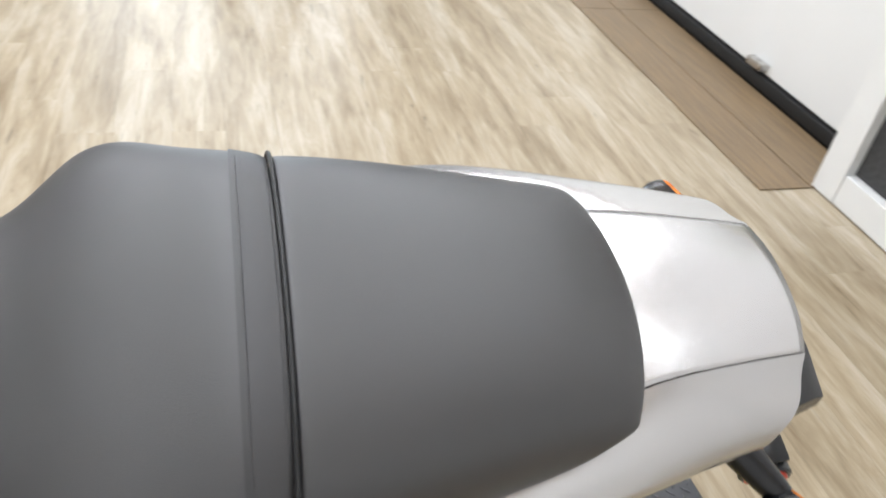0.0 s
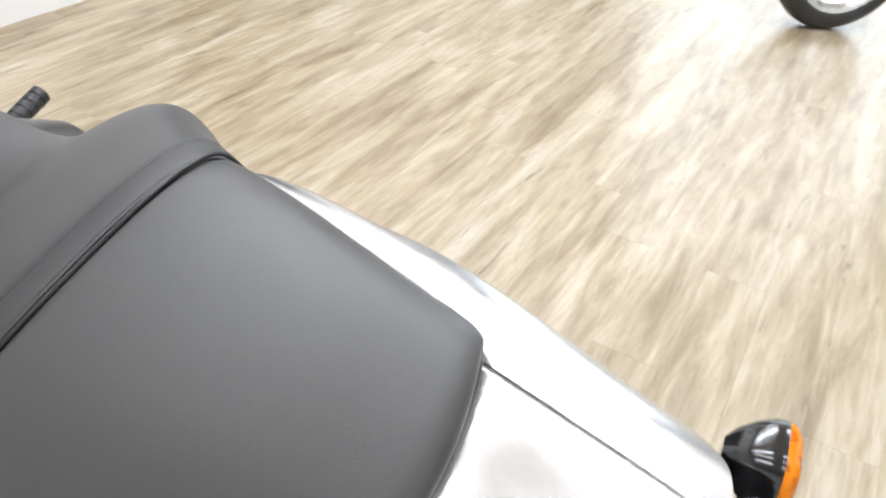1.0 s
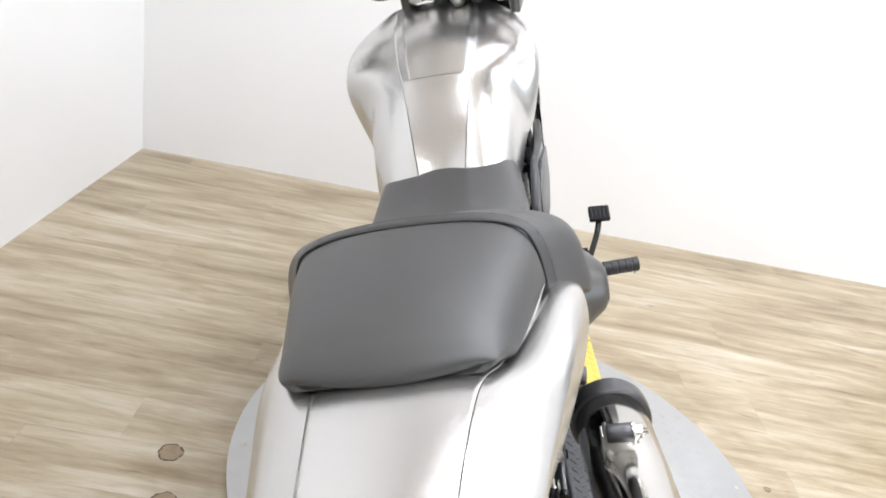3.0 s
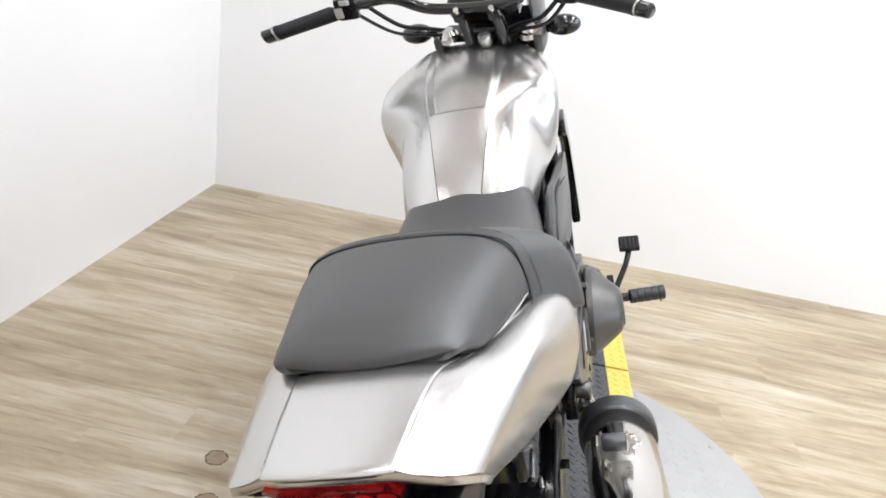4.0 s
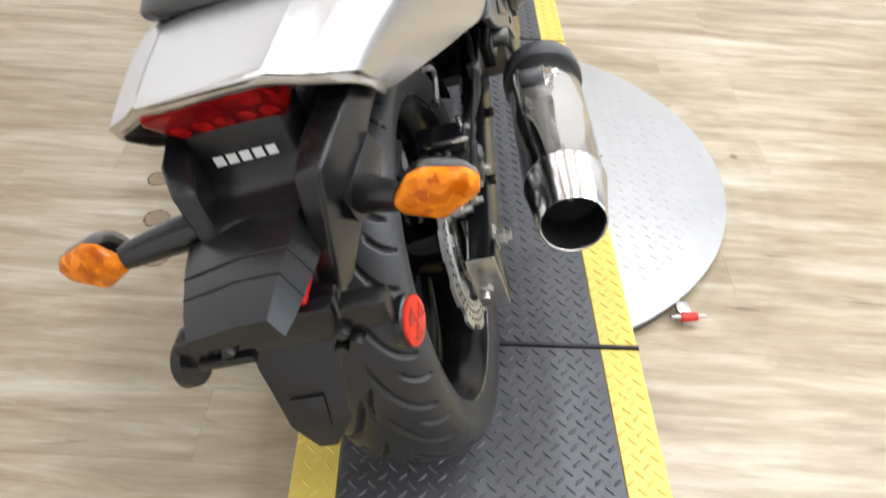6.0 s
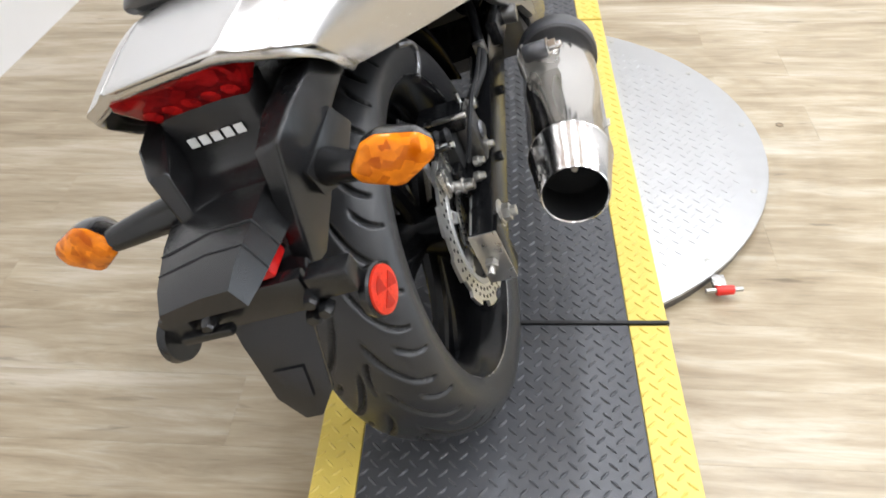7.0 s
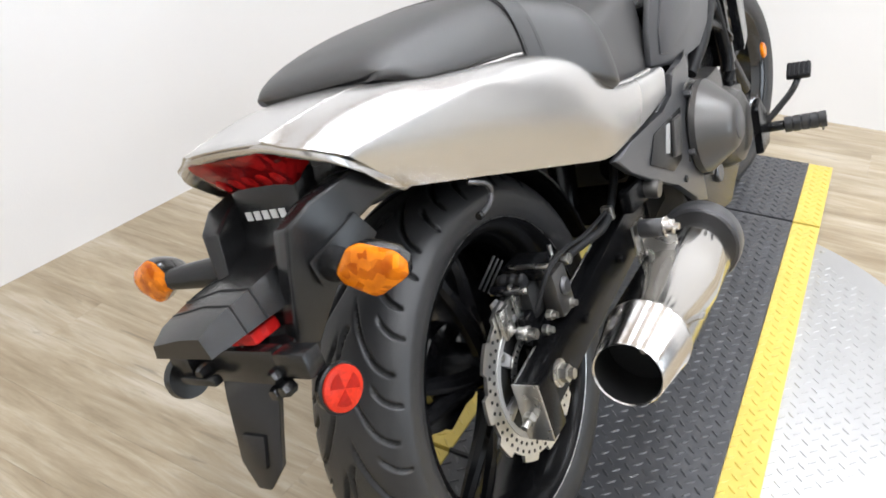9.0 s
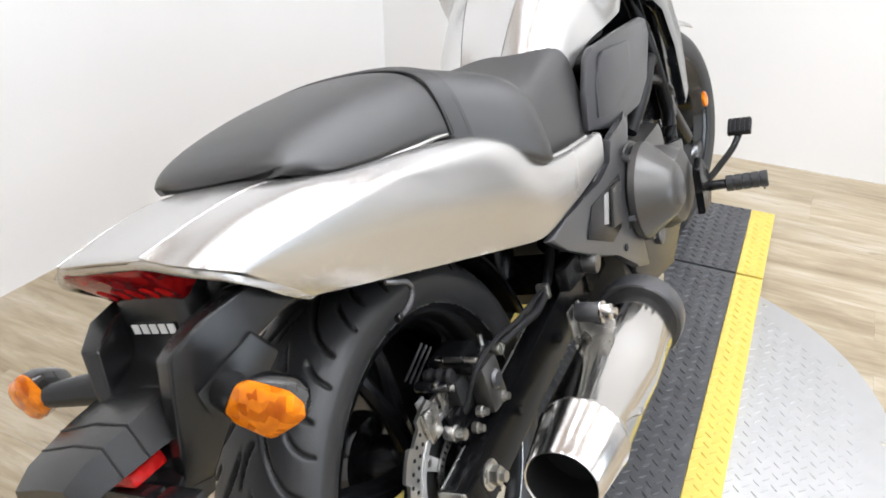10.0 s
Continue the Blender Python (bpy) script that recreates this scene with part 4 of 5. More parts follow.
part("lens", prism(LAMPO, lampface, 0.04, 0.003), RED, lamp, "red tail lamp lens", split=25)
for k in range(5):
    u = -0.045 + k * 0.0225
    part("led_cell", prism([(u + 0.0088 * math.cos(a * math.tau / 8 + 0.39), 0.729 + 0.0092 * math.sin(a * math.tau / 8 + 0.39)) for a in range(8)], lambda a, b, w: lampface(a, b, w - 0.0007), 0.003, 0.0005), RED_CELL, lamp, split=20)

fen = group_part("rear_fender", bike, "black plastic rear fender with a number plate holder")
FROWS = [  # the back plate: z, half width, y
    (0.735, 0.062, -0.235), (0.712, 0.060, -0.2375), (0.690, 0.060, -0.2385), (0.668, 0.062, -0.2400), (0.655, 0.064, -0.248), (0.648, 0.066, -0.268), (0.645, 0.068, -0.292), (0.610, 0.062, -0.305), (0.585, 0.055, -0.312), (0.53, 0.045, -0.335)]
rows = [[V(-w, y + 0.050, z), V(-w * 0.98, y + 0.012, z), V(-w * 0.86, y + 0.001, z), V(0, y, z), V(w * 0.86, y + 0.001, z), V(w * 0.98, y + 0.012, z), V(w, y + 0.050, z)] for z, w, y in FROWS]
part("back_plate", sheet(rows), FENDER, fen, sub=2, thick=0.004, split=45)
for k in range(5):
    part("badge_bar", box((-0.0275 + k * 0.0138, -0.2402, 0.6885), (0.0098, 0.0012, 0.0105)), PAIL, fen, smooth=False)
for sx in (1, -1):
    k = 0.95 if sx > 0 else 0.74   # the two sides are not alike
    st = [[V(sx * x * k, y + (0.006 if sx > 0 else 0.018), z) for x, y, z in r] for r in (
        ((0.118, -0.140, 0.706), (0.120, -0.140, 0.668), (0.085, -0.140, 0.668), (0.085, -0.140, 0.706)),
        ((0.117, -0.212, 0.714), (0.1195, -0.195, 0.668), (0.080, -0.195, 0.665), (0.080, -0.210, 0.712)),
        ((0.106, -0.272, 0.706), (0.116, -0.240, 0.660), (0.070, -0.235, 0.650), (0.068, -0.262, 0.702)),
        ((0.090, -0.302, 0.689), (0.105, -0.258, 0.632), (0.062, -0.250, 0.622), (0.060, -0.297, 0.685)),
        ((0.081, -0.311, 0.648), (0.094, -0.272, 0.600), (0.057, -0.268, 0.595), (0.056, -0.307, 0.646)),
        ((0.061, -0.326, 0.560), (0.066, -0.296, 0.552), (0.040, -0.296, 0.552), (0.038, -0.323, 0.558)))]
    bm = sheet([r + [r[0]] for r in st])
    bmesh.ops.remove_doubles(bm, verts=bm.verts, dist=1e-5)
    bm.verts.ensure_lookup_table()
    for loop in (list(bm.verts)[:4], list(bm.verts)[-4:]):
        if not any(set(f.verts) == set(loop) for f in bm.faces):
            bm.faces.new(loop)
    bmesh.ops.recalc_face_normals(bm, faces=bm.faces)
    bmesh.ops.bevel(bm, geom=[e for e in bm.edges if len(e.link_faces) == 2 and e.calc_face_angle() > 0.7], offset=0.0045, segments=3, profile=0.6, affect="EDGES")
    part("side_strut", bm, FENDER, fen, split=40)
    face = [V(sx * x * k, y + (0.006 if sx > 0 else 0.018), z) for x, y, z in ((0.1225, -0.232, 0.674), (0.1250, -0.212, 0.640), (0.110, -0.258, 0.604), (0.099, -0.292, 0.616), (0.0975, -0.296, 0.648))]
    bm = bmesh.new()
    bm.faces.new([bm.verts.new(q) for q in face])
    r = bmesh.ops.extrude_face_region(bm, geom=list(bm.faces))
    bmesh.ops.translate(bm, verts=[g for g in r["geom"] if isinstance(g, bmesh.types.BMVert)], vec=V(-sx * 0.012, 0.010, 0))
    bmesh.ops.bevel(bm, geom=list(bm.edges), offset=0.0025, segments=2, profile=0.6, affect="EDGES")
    part("strut_panel", bm, FENDER, fen, split=35)
def loft(sec, flat=0.74):
    rows = []
    for y, w, zt, ze, zb, bow in sec:
        r = []
        for x, z in ((-w * 0.86, zb - 0.004), (-w * 0.96, zb), (-w * 1.02, zb * 0.55 + ze * 0.45), (-w, ze), (-w * flat, zt - (zt - ze) * 0.15), (-w * 0.38, zt - (zt - ze) * 0.005), (0, zt)):
            r.append(V(x, y - bow * (x / w) ** 2, z))
        rows.append(r + [V(-q.x, q.y, q.z) for q in reversed(r[:-1])])
    bm = sheet(rows)
    bm.verts.ensure_lookup_table()
    n = len(rows[0])
    for i in (0, len(rows) - 1):
        bm.faces.new([bm.verts[i * n + j] for j in range(n)])
    for i in range(len(rows) - 1):
        bm.faces.new((bm.verts[i * n], bm.verts[(i + 1) * n], bm.verts[(i + 1) * n + n - 1], bm.verts[i * n + n - 1]))
    return bm


part("under_tail", loft([(-0.222, 0.070, 0.752, 0.745, 0.668, 0), (-0.15, 0.095, 0.755, 0.745, 0.650, 0), (-0.06, 0.105, 0.755, 0.735, 0.655, 0), (0.03, 0.105, 0.74, 0.72, 0.66, 0)]), FENDER, fen, sub=1, split=45)
# plate lamp hood
HOOD = [[V(x, y, z) for x, z in pts] for y, pts in (
    (-0.285, ((-0.082, 0.606), (-0.078, 0.632), (0, 0.650), (0.049, 0.651), (0.061, 0.612))),
    (-0.322, ((-0.076, 0.606), (-0.071, 0.632), (0, 0.646), (0.046, 0.647), (0.056, 0.611))),
    (-0.382, ((-0.060, 0.604), (-0.055, 0.628), (0, 0.637), (0.037, 0.637), (0.045, 0.607))),
    (-0.404, ((-0.054, 0.603), (-0.050, 0.618), (0, 0.626), (0.031, 0.627), (0.038, 0.605))))]
bm = sheet(HOOD)
bm.verts.ensure_lookup_table()
bm.faces.new([bm.verts[15 + i] for i in range(5)])
for i in range(3):
    bm.faces.new((bm.verts[i * 5], bm.verts[i * 5 + 5], bm.verts[i * 5 + 9], bm.verts[i * 5 + 4]))
bmesh.ops.bevel(bm, geom=[e for e in bm.edges if len(e.link_faces) == 2 and e.calc_face_angle() > 0.4], offset=0.003, segments=2, profile=0.6, affect="EDGES")
part("lamp_hood", bm, FENDER, fen, split=30)
for name, y, r in (("hood_ridge", -0.362, 0.0011), ("hood_seam", -0.335, 0.0013)):
    k = (y + 0.322) / -0.060
    part(name, tube([HOOD[1][i].lerp(HOOD[2][i], k) + V(0, 0, 0.0003) for i in (1, 2, 3, 4)], r, 6, 1), DEEP_BLACK, fen)
core = [[V(x, y, z) for x, y in ((-a, f), (b, f), (b + 0.006, k), (-a, k), (-a, f))] for z, a, b, f, k in ((0.668, 0.046, 0.050, -0.226, -0.19), (0.635, 0.050, 0.060, -0.250, -0.20), (0.600, 0.052, 0.066, -0.288, -0.235), (0.570, 0.050, 0.058, -0.322, -0.275), (0.540, 0.046, 0.050, -0.345, -0.31))]
bm = sheet(core)
bmesh.ops.remove_doubles(bm, verts=bm.verts, dist=1e-5)
bmesh.ops.bevel(bm, geom=[e for e in bm.edges if len(e.link_faces) == 2 and e.calc_face_angle() > 0.8], offset=0.005, segments=3, profile=0.6, affect="EDGES")
part("fender_core", bm, FENDER, fen, split=45)
part("plate_lamp", prism([(0.000, 0.585), (0.040, 0.587), (0.037, 0.601), (0.000, 0.600)], lambda u, v, w: V(u, -0.352 + w, v), 0.04, 0.003), RED_CELL, fen, "small red lower lamp", split=25)
part("plate_bracket", box((0.006, -0.347, 0.562), (0.112, 0.018, 0.042), 0.004), FENDER, fen)
part("plate_bar", box((-0.055, -0.368, 0.552), (0.060, 0.012, 0.010), 0.003), FENDER, fen)
part("bracket_ear", box((0.092, -0.350, 0.570), (0.046, 0.026, 0.030), 0.005), FENDER, fen)
part("bracket_ear", box((-0.085, -0.352, 0.562), (0.035, 0.03, 0.035), 0.006), FENDER, fen)
FL = [(-0.040, 0.545), (0.048, 0.545), (0.046, 0.520), (0.036, 0.455), (0.012, 0.428), (-0.008, 0.428), (-0.030, 0.455), (-0.038, 0.520)]
part("flap", prism(FL, lambda u, v, w: V(u, -0.352 - (0.55 - v) * 0.33 + w, v), 0.007, 0.002), FENDER, fen)
part("flap_pocket", prism([(-0.018, 0.488), (0.018, 0.488), (0.014, 0.452), (-0.014, 0.452)], lambda u, v, w: V(u, -0.356 - (0.55 - v) * 0.33 + w, v), 0.005, 0.0015), FENDER, fen)
for x, z in ((0.066, 0.560), (0.058, 0.540), (0.074, 0.545), (-0.050, 0.560)):
    part("plate_bolt", lathe((x, -0.372, z), (x, -0.356, z), [(0, 0.006), (0.3, 0.0085), (1, 0.0085)], 6), FENDER, fen)
for sx, x, y, z in ((1, 0.122, -0.338, 0.530), (-1, -0.108, -0.352, 0.545)):
    d = V(0.985, -0.17, 0) if sx > 0 else V(-0.985, 0.17, 0)
    p = V(x, y, z)
    rf = part("reflector_cup", lathe(p, p - d * 0.012, [(0, 0.026), (0.2, 0.028), (1, 0.026)], 32), FENDER, fen)
    rl = part("reflector", lathe(p + d * 0.004, p - d * 0.001, [(0, 0.019), (0.3, 0.0225 if sx < 0 else 0.0245), (1, 0.0225 if sx < 0 else 0.025)], 32), REFLECT, rf, "round red reflector")
    e1 = V(0, 0, 1)
    e2 = d.cross(e1).normalized()
    for k in range(3):
        a = k * math.tau / 3 + 0.55
        fan = [(0.001 * math.cos(a), 0.001 * math.sin(a))] + [(0.0185 * math.cos(a - 0.52 + i * 0.26), 0.0185 * math.sin(a - 0.52 + i * 0.26)) for i in range(5)]
        part("facet", prism(fan, lambda u, v, w: p + d * (0.0035 + w) + e1 * u + e2 * v, 0.0012), REFLECT_DARK, rl, smooth=False)


def signal(sx):
    g = group_part("turn_signal", bike, "amber turn signal on a black stalk")
    a, b = V(sx * (0.086 if sx > 0 else 0.062), -0.254, 0.630), V(sx * 0.146, -0.293, 0.640)
    part("stalk", tube([a, (a + b) / 2 + V(0, 0, 0.001), b], 0.016, 14, 5, radii=(0.0225, 0.0125)), FENDER, g)
    c = V(sx * 0.178, -0.293, 0.639)
    yaw = Matrix.Rotation(sx * 0.12, 4, "Z") @ Matrix.Rotation(-sx * 0.05, 4, "Y")

    corners = [V(sx * x, 0, z) for x, z in ((-0.042, 0.005), (-0.020, 0.027), (-0.004, 0.030), (0.032, 0.015), (0.041, 0.002), (0.036, -0.013), (-0.004, -0.029), (-0.038, -0.008))]
    outline = []
    for i in range(8):
        p0, p1, p2 = corners[i - 1], corners[i], corners[(i + 1) % 8]
        outline += [p1 + (p0 - p1) * 0.16, p1 + (p0 + p2 - 2 * p1) * 0.045, p1 + (p2 - p1) * 0.16]

    def shape(name, m, steps, lab=""):
        # the outline swept along y: steps hold (y, scale)
        bm = bmesh.new()
        rings = [[bm.verts.new(c + yaw.to_3x3() @ V(q.x * s, y, q.z * s)) for q in outline] for y, s in steps]
        n = len(outline)
        for r0, r1 in zip(rings, rings[1:]):
            for k in range(n):
                bm.faces.new((r0[k], r0[(k + 1) % n], r1[(k + 1) % n], r1[k]))
        bm.faces.new(rings[0])
        bm.faces.new(rings[-1])
        part(name, bm, m, g, lab, split=32)

    shape("housing", GLOSS, [(0.0, 1.0), (0.010, 0.97), (0.022, 0.80), (0.034, 0.55), (0.042, 0.28)])
    shape("lens", AMBER, [(0.0005, 0.99), (-0.005, 0.97), (-0.0075, 0.92), (-0.0115, 0.72), (-0.0135, 0.42)], "amber turn signal lens")


signal(1)
signal(-1)

# hook and inner mudguard
part("strap_hook", tube([(0.140, -0.046, 0.630), (0.145, -0.036, 0.6245), (0.146, -0.018, 0.615), (0.146, -0.012, 0.602), (0.145, -0.022, 0.590), (0.145, -0.040, 0.586), (0.145, -0.048, 0.586)], 0.0036, 8, 5), GREY, bike, "bent dark steel strap hook")
part("hook_tip", rod((0.145, -0.046, 0.586), (0.145, -0.054, 0.586), 0.0052, n=10), BLACK, bike)
hug = [[V(x * 1.0, WC.y + r * math.cos(a), WC.z + r * math.sin(a)) for x, r in ((-0.082, 0.318), (-0.07, 0.326), (0, 0.332), (0.07, 0.326), (0.082, 0.318))] for a in [radians(q) for q in range(12, 95, 8)]]
part("inner_mudguard", sheet(hug), BLACK, bike, sub=1, thick=0.004)
part("rear_shock", tube([(0.0, 0.42, 0.40), (0.0, 0.46, 0.56)], 0.035, 16, 1), BLACK, bike)
part("subframe", box((0, 0.16, 0.575), (0.17, 0.46, 0.05), 0.01, m=Matrix.Translation((0, 0, 0.115)) @ Matrix.Rotation(radians(-16), 4, "X")), DEEP_BLACK, bike)

# passenger peg mount
part("passenger_mount", rod((0.150, 0.405, 0.428), (0.198, 0.405, 0.420), 0.0165, n=20), ENGINE, bike)
part("mount_arm", beam((0.165, 0.33, 0.43), (0.165, 0.55, 0.42), 0.02, 0.04, 0.05), BLACK, bike)
part("frame_rail", tube([(0.125, 0.40, 0.47), (0.135, 0.52, 0.44), (0.145, 0.62, 0.36)], 0.024, 12), BLACK, bike)

# side cover, dark grey, with a pale plate where its slot looks bright
def plate(pts, x_of, thick, bev):
    return prism(pts, lambda u, v, w: V(x_of(u, v) + w, u, v), thick, bev)


for sx in (1, -1):
    o = part("side_cover", plate([(0.272, 0.5235), (0.355, 0.5275), (0.508, 0.524), (0.572, 0.532), (0.590, 0.570), (0.620, 0.573), (0.725, 0.562), (0.835, 0.585), (0.832, 0.545), (0.707, 0.527), (0.6585, 0.50), (0.643, 0.415), (0.682, 0.320), (0.690, 0.275), (0.605, 0.312), (0.518, 0.386), (0.44, 0.414), (0.323, 0.485)],
                                 lambda u, v: 0.178 + 0.012 * (u - 0.34) - 0.25 * max(0, u - 0.66) - 0.04 * max(0, 0.45 - v), 0.014, 0.005), GREY, bike, "satin dark grey side cover", split=30)
    if sx < 0:
        o.scale = (-1, 1, 1)
    # the recess is drawn as a flat black plate
    part("cover_recess", plate([(0.445, 0.505), (0.600, 0.503), (0.590, 0.468), (0.552, 0.418), (0.500, 0.414), (0.400, 0.466)], lambda u, v: 0.1915, 0.0032, 0.0014), BLACK, o, split=30)
    part("cover_rib", plate([(0.540, 0.497), (0.584, 0.495), (0.545, 0.430), (0.507, 0.438)], lambda u, v: 0.1925, 0.009, 0.003), ENGINE, o, split=30)
    # pale metal plate draws the slot's brightness
    part("pale_slot_plate", plate([(0.508, 0.499), (0.525, 0.497), (0.494, 0.451), (0.477, 0.457)], lambda u, v: 0.1935, 0.0032, 0.0008), ALU, o, split=30)
    for y, z in ((0.600, 0.400), (0.560, 0.375)):
        part("cover_hole", rod((0.1905, y, z), (0.1935, y, z), 0.007, n=12), DARK, o)
    u = part("upper_panel", plate([(0.616, 0.582), (0.634, 0.644), (0.668, 0.704), (0.690, 0.716), (0.80, 0.718), (0.96, 0.712), (1.000, 0.700), (1.005, 0.667), (0.925, 0.590), (0.84, 0.560), (0.72, 0.556)],
                                  lambda u, v: 0.136 + 0.032 * min(1, max(0, (u - 0.6) / 0.2)) - 0.02 * max(0, (u - 0.85) * 4) * 0.2, 0.014, 0.006), GREY, bike, "satin dark grey upper panel", split=30)
    if sx < 0:
        u.scale, u.location = (-1, 1, 1), (0.030, 0, 0)
    part("panel_inset", plate([(0.655, 0.594), (0.668, 0.640), (0.700, 0.688), (0.722, 0.700), (0.830, 0.692), (0.842, 0.680), (0.815, 0.632), (0.770, 0.600), (0.690, 0.586)], lambda u, v: 0.1475 + 0.032 * min(1, max(0, (u - 0.6) / 0.2)), 0.0055, 0.0022), GREY, u, "raised grey facet", split=30)

# engine
eng = group_part("engine", bike, "grey and black twin-cylinder engine")
part("crankcase", box((0.0, 0.80, 0.36), (0.34, 0.42, 0.24), 0.03), ENGINE, eng)
part("clutch_flange", lathe((0.15, 0.695, 0.432), (0.186, 0.695, 0.431), [(0, 0.096), (0.85, 0.097), (1, 0.093)], 44), ENGINE, eng, split=30)
part("clutch_gap", lathe((0.18, 0.695, 0.431), (0.194, 0.695, 0.431), [(0, 0.086), (1, 0.086)], 44), DARK, eng, split=30)
part("clutch_cover", lathe((0.193, 0.695, 0.431), (0.268, 0.695, 0.427), [(0, 0.088), (0.06, 0.0925), (0.22, 0.0915), (0.30, 0.087), (0.82, 0.054), (0.93, 0.046), (1.0, 0.036)], 44), ENGINE, eng, "cast grey cone-shaped clutch cover", split=30)
part("clutch_cap", lathe((0.266, 0.695, 0.427), (0.271, 0.695, 0.427), [(0, 0.033), (0.6, 0.032), (1, 0.028)], 36), GREY, eng, split=30)
part("front_cover", lathe((0.15, 0.885, 0.365), (0.232, 0.885, 0.36), [(0, 0.09), (0.5, 0.088), (0.85, 0.075), (1, 0.05)], 40), ENGINE, eng)
for k in range(3):
    a = k * math.tau / 5 + 2.1
    part("cover_bolt", rod((0.185, 0.695 + 0.094 * math.cos(a), 0.431 + 0.094 * math.sin(a)), (0.204, 0.695 + 0.094 * math.cos(a), 0.431 + 0.094 * math.sin(a)), 0.007, n=8), GREY, eng)
part("cylinder_block", box((0, 0, 0), (0.25, 0.24, 0.20), 0.015, m=Matrix.Translation((0, 0.98, 0.52)) @ Matrix.Rotation(radians(-62), 4, "X")), BLACK, eng)
part("throttle_body", box((0.0, 0.86, 0.60), (0.22, 0.16, 0.12), 0.02), BLACK, eng)
for k in range(4):
    part("cooling_fin", box((0.128, 0.90 + 0.03 * k, 0.52 + 0.012 * k), (0.02, 0.009, 0.10), 0.003), STEEL, eng)
part("engine_skirt", plate([(0.60, 0.33), (0.66, 0.40), (0.80, 0.35), (0.96, 0.43), (1.10, 0.40), (1.08, 0.30), (0.85, 0.20), (0.64, 0.24)], lambda u, v: 0.150, 0.03, 0.008), FENDER, eng, split=30)
part("cover_plug", rod((0.178, 0.78, 0.30), (0.190, 0.78, 0.30), 0.022, n=20), GREY, eng)
part("water_hose", tube([(0.14, 0.86, 0.50), (0.16, 0.94, 0.56), (0.15, 1.06, 0.60), (0.13, 1.16, 0.56)], 0.016, 12), RUBBER, eng)

# frame tubes and radiator shroud
frm = group_part("frame", bike, "satin black tubular frame")
part("down_tube", tube([(0.12, 1.08, 0.80), (0.145, 1.10, 0.62), (0.145, 1.14, 0.45), (0.14, 1.10, 0.32)], 0.017, 14), BLACK, frm)
part("cross_tube", tube([(0.14, 0.96, 0.595), (0.143, 1.10, 0.545), (0.14, 1.20, 0.49)], 0.016, 14), BLACK, frm)
part("lower_tube", tube([(0.145, 0.66, 0.40), (0.16, 0.80, 0.27), (0.15, 1.0, 0.23), (0.13, 1.12, 0.33)], 0.016, 14), BLACK, frm)
part("left_tube", tube([(-0.12, 1.08, 0.80), (-0.145, 1.10, 0.62), (-0.145, 1.14, 0.45), (-0.14, 1.10, 0.32)], 0.017, 14), BLACK, frm)
rad = group_part("radiator", bike, "black radiator with a side shroud")
part("core", box((0, 1.19, 0.58), (0.30, 0.035, 0.30), 0.006), BLACK, rad)
for sx in (1, -1):
    o = part("shroud", plate([(1.00, 0.775), (1.06, 0.79), (1.20, 0.74), (1.25, 0.62), (1.22, 0.48), (1.16, 0.46), (1.17, 0.60), (1.12, 0.70), (1.03, 0.73)], lambda u, v: 0.165 + 0.02 * (1.1 - u), 0.022, 0.007), GLOSS, rad, split=30)
    if sx < 0:
        o.scale = (-1, 1, 1)

# peg, brake pedal and their bracket
peg = group_part("foot_peg", bike, "black rubber-covered rider foot peg")
PA, PB = V(0.262, 0.968, 0.322), V(0.371, 0.987, 0.318)
part("bracket", plate([(0.90, 0.385), (0.94, 0.40), (0.975, 0.36), (0.985, 0.32), (0.955, 0.29), (0.885, 0.29), (0.90, 0.33)], lambda u, v: 0.238, 0.016, 0.004), BLACK, peg, split=30)
part("pivot", rod(PA - V(0.02, 0.003, 0), PA + (PB - PA) * 0.22, 0.011, n=14), BLACK, peg)
prof = []
for k in range(5):
    a = 0.22 + k * 0.156
    prof += [(a, 0.0160), (a + 0.010, 0.0175), (a + 0.130, 0.0178), (a + 0.14, 0.0160)]
part("rubber", lathe(PA, PB, prof, 20), TYRE, peg, "ribbed black peg rubber", split=30)
part("feeler", rod(PA + (PB - PA) * 0.9 - V(0, 0, 0.012), PA + (PB - PA) * 0.9 - V(0, 0, 0.024), 0.003, n=8), BOLT, peg)
peg2 = group_part("foot_peg", bike, "black rubber-covered rider foot peg")
PC, PD = V(-0.245, 0.965, 0.322), V(-0.355, 0.985, 0.316)
part("bracket", plate([(0.90, 0.385), (0.94, 0.40), (0.975, 0.36), (0.985, 0.32), (0.955, 0.29), (0.885, 0.29), (0.90, 0.33)], lambda u, v: -0.238, 0.016, 0.004), BLACK, peg2, split=30)
part("pivot", rod(PC, PC + (PD - PC) * 0.25, 0.011, n=14), BLACK, peg2)
part("rubber", lathe(PC, PD, prof, 20), TYRE, peg2, "ribbed black peg rubber", split=30)
ped = group_part("brake_pedal", bike, "black brake pedal with a ribbed pad")
part("lever", tube([(0.246, 0.965, 0.330), (0.268, 1.03, 0.345), (0.288, 1.09, 0.362), (0.300, 1.130, 0.384)], 0.0075, 10), BLACK, ped)
PM = Matrix.Translation((0.301, 1.132, 0.396)) @ Matrix.Rotation(radians(34), 4, "X") @ Matrix.Rotation(radians(4), 4, "Y")
part("pad", box((0, 0, 0), (0.052, 0.042, 0.014), 0.004, m=PM), RUBBER, ped)
for k in range(5):
    part("pad_rib", box((-0.02 + k * 0.010, 0, 0.008), (0.005, 0.038, 0.004), 0.001, m=PM), RUBBER, ped)

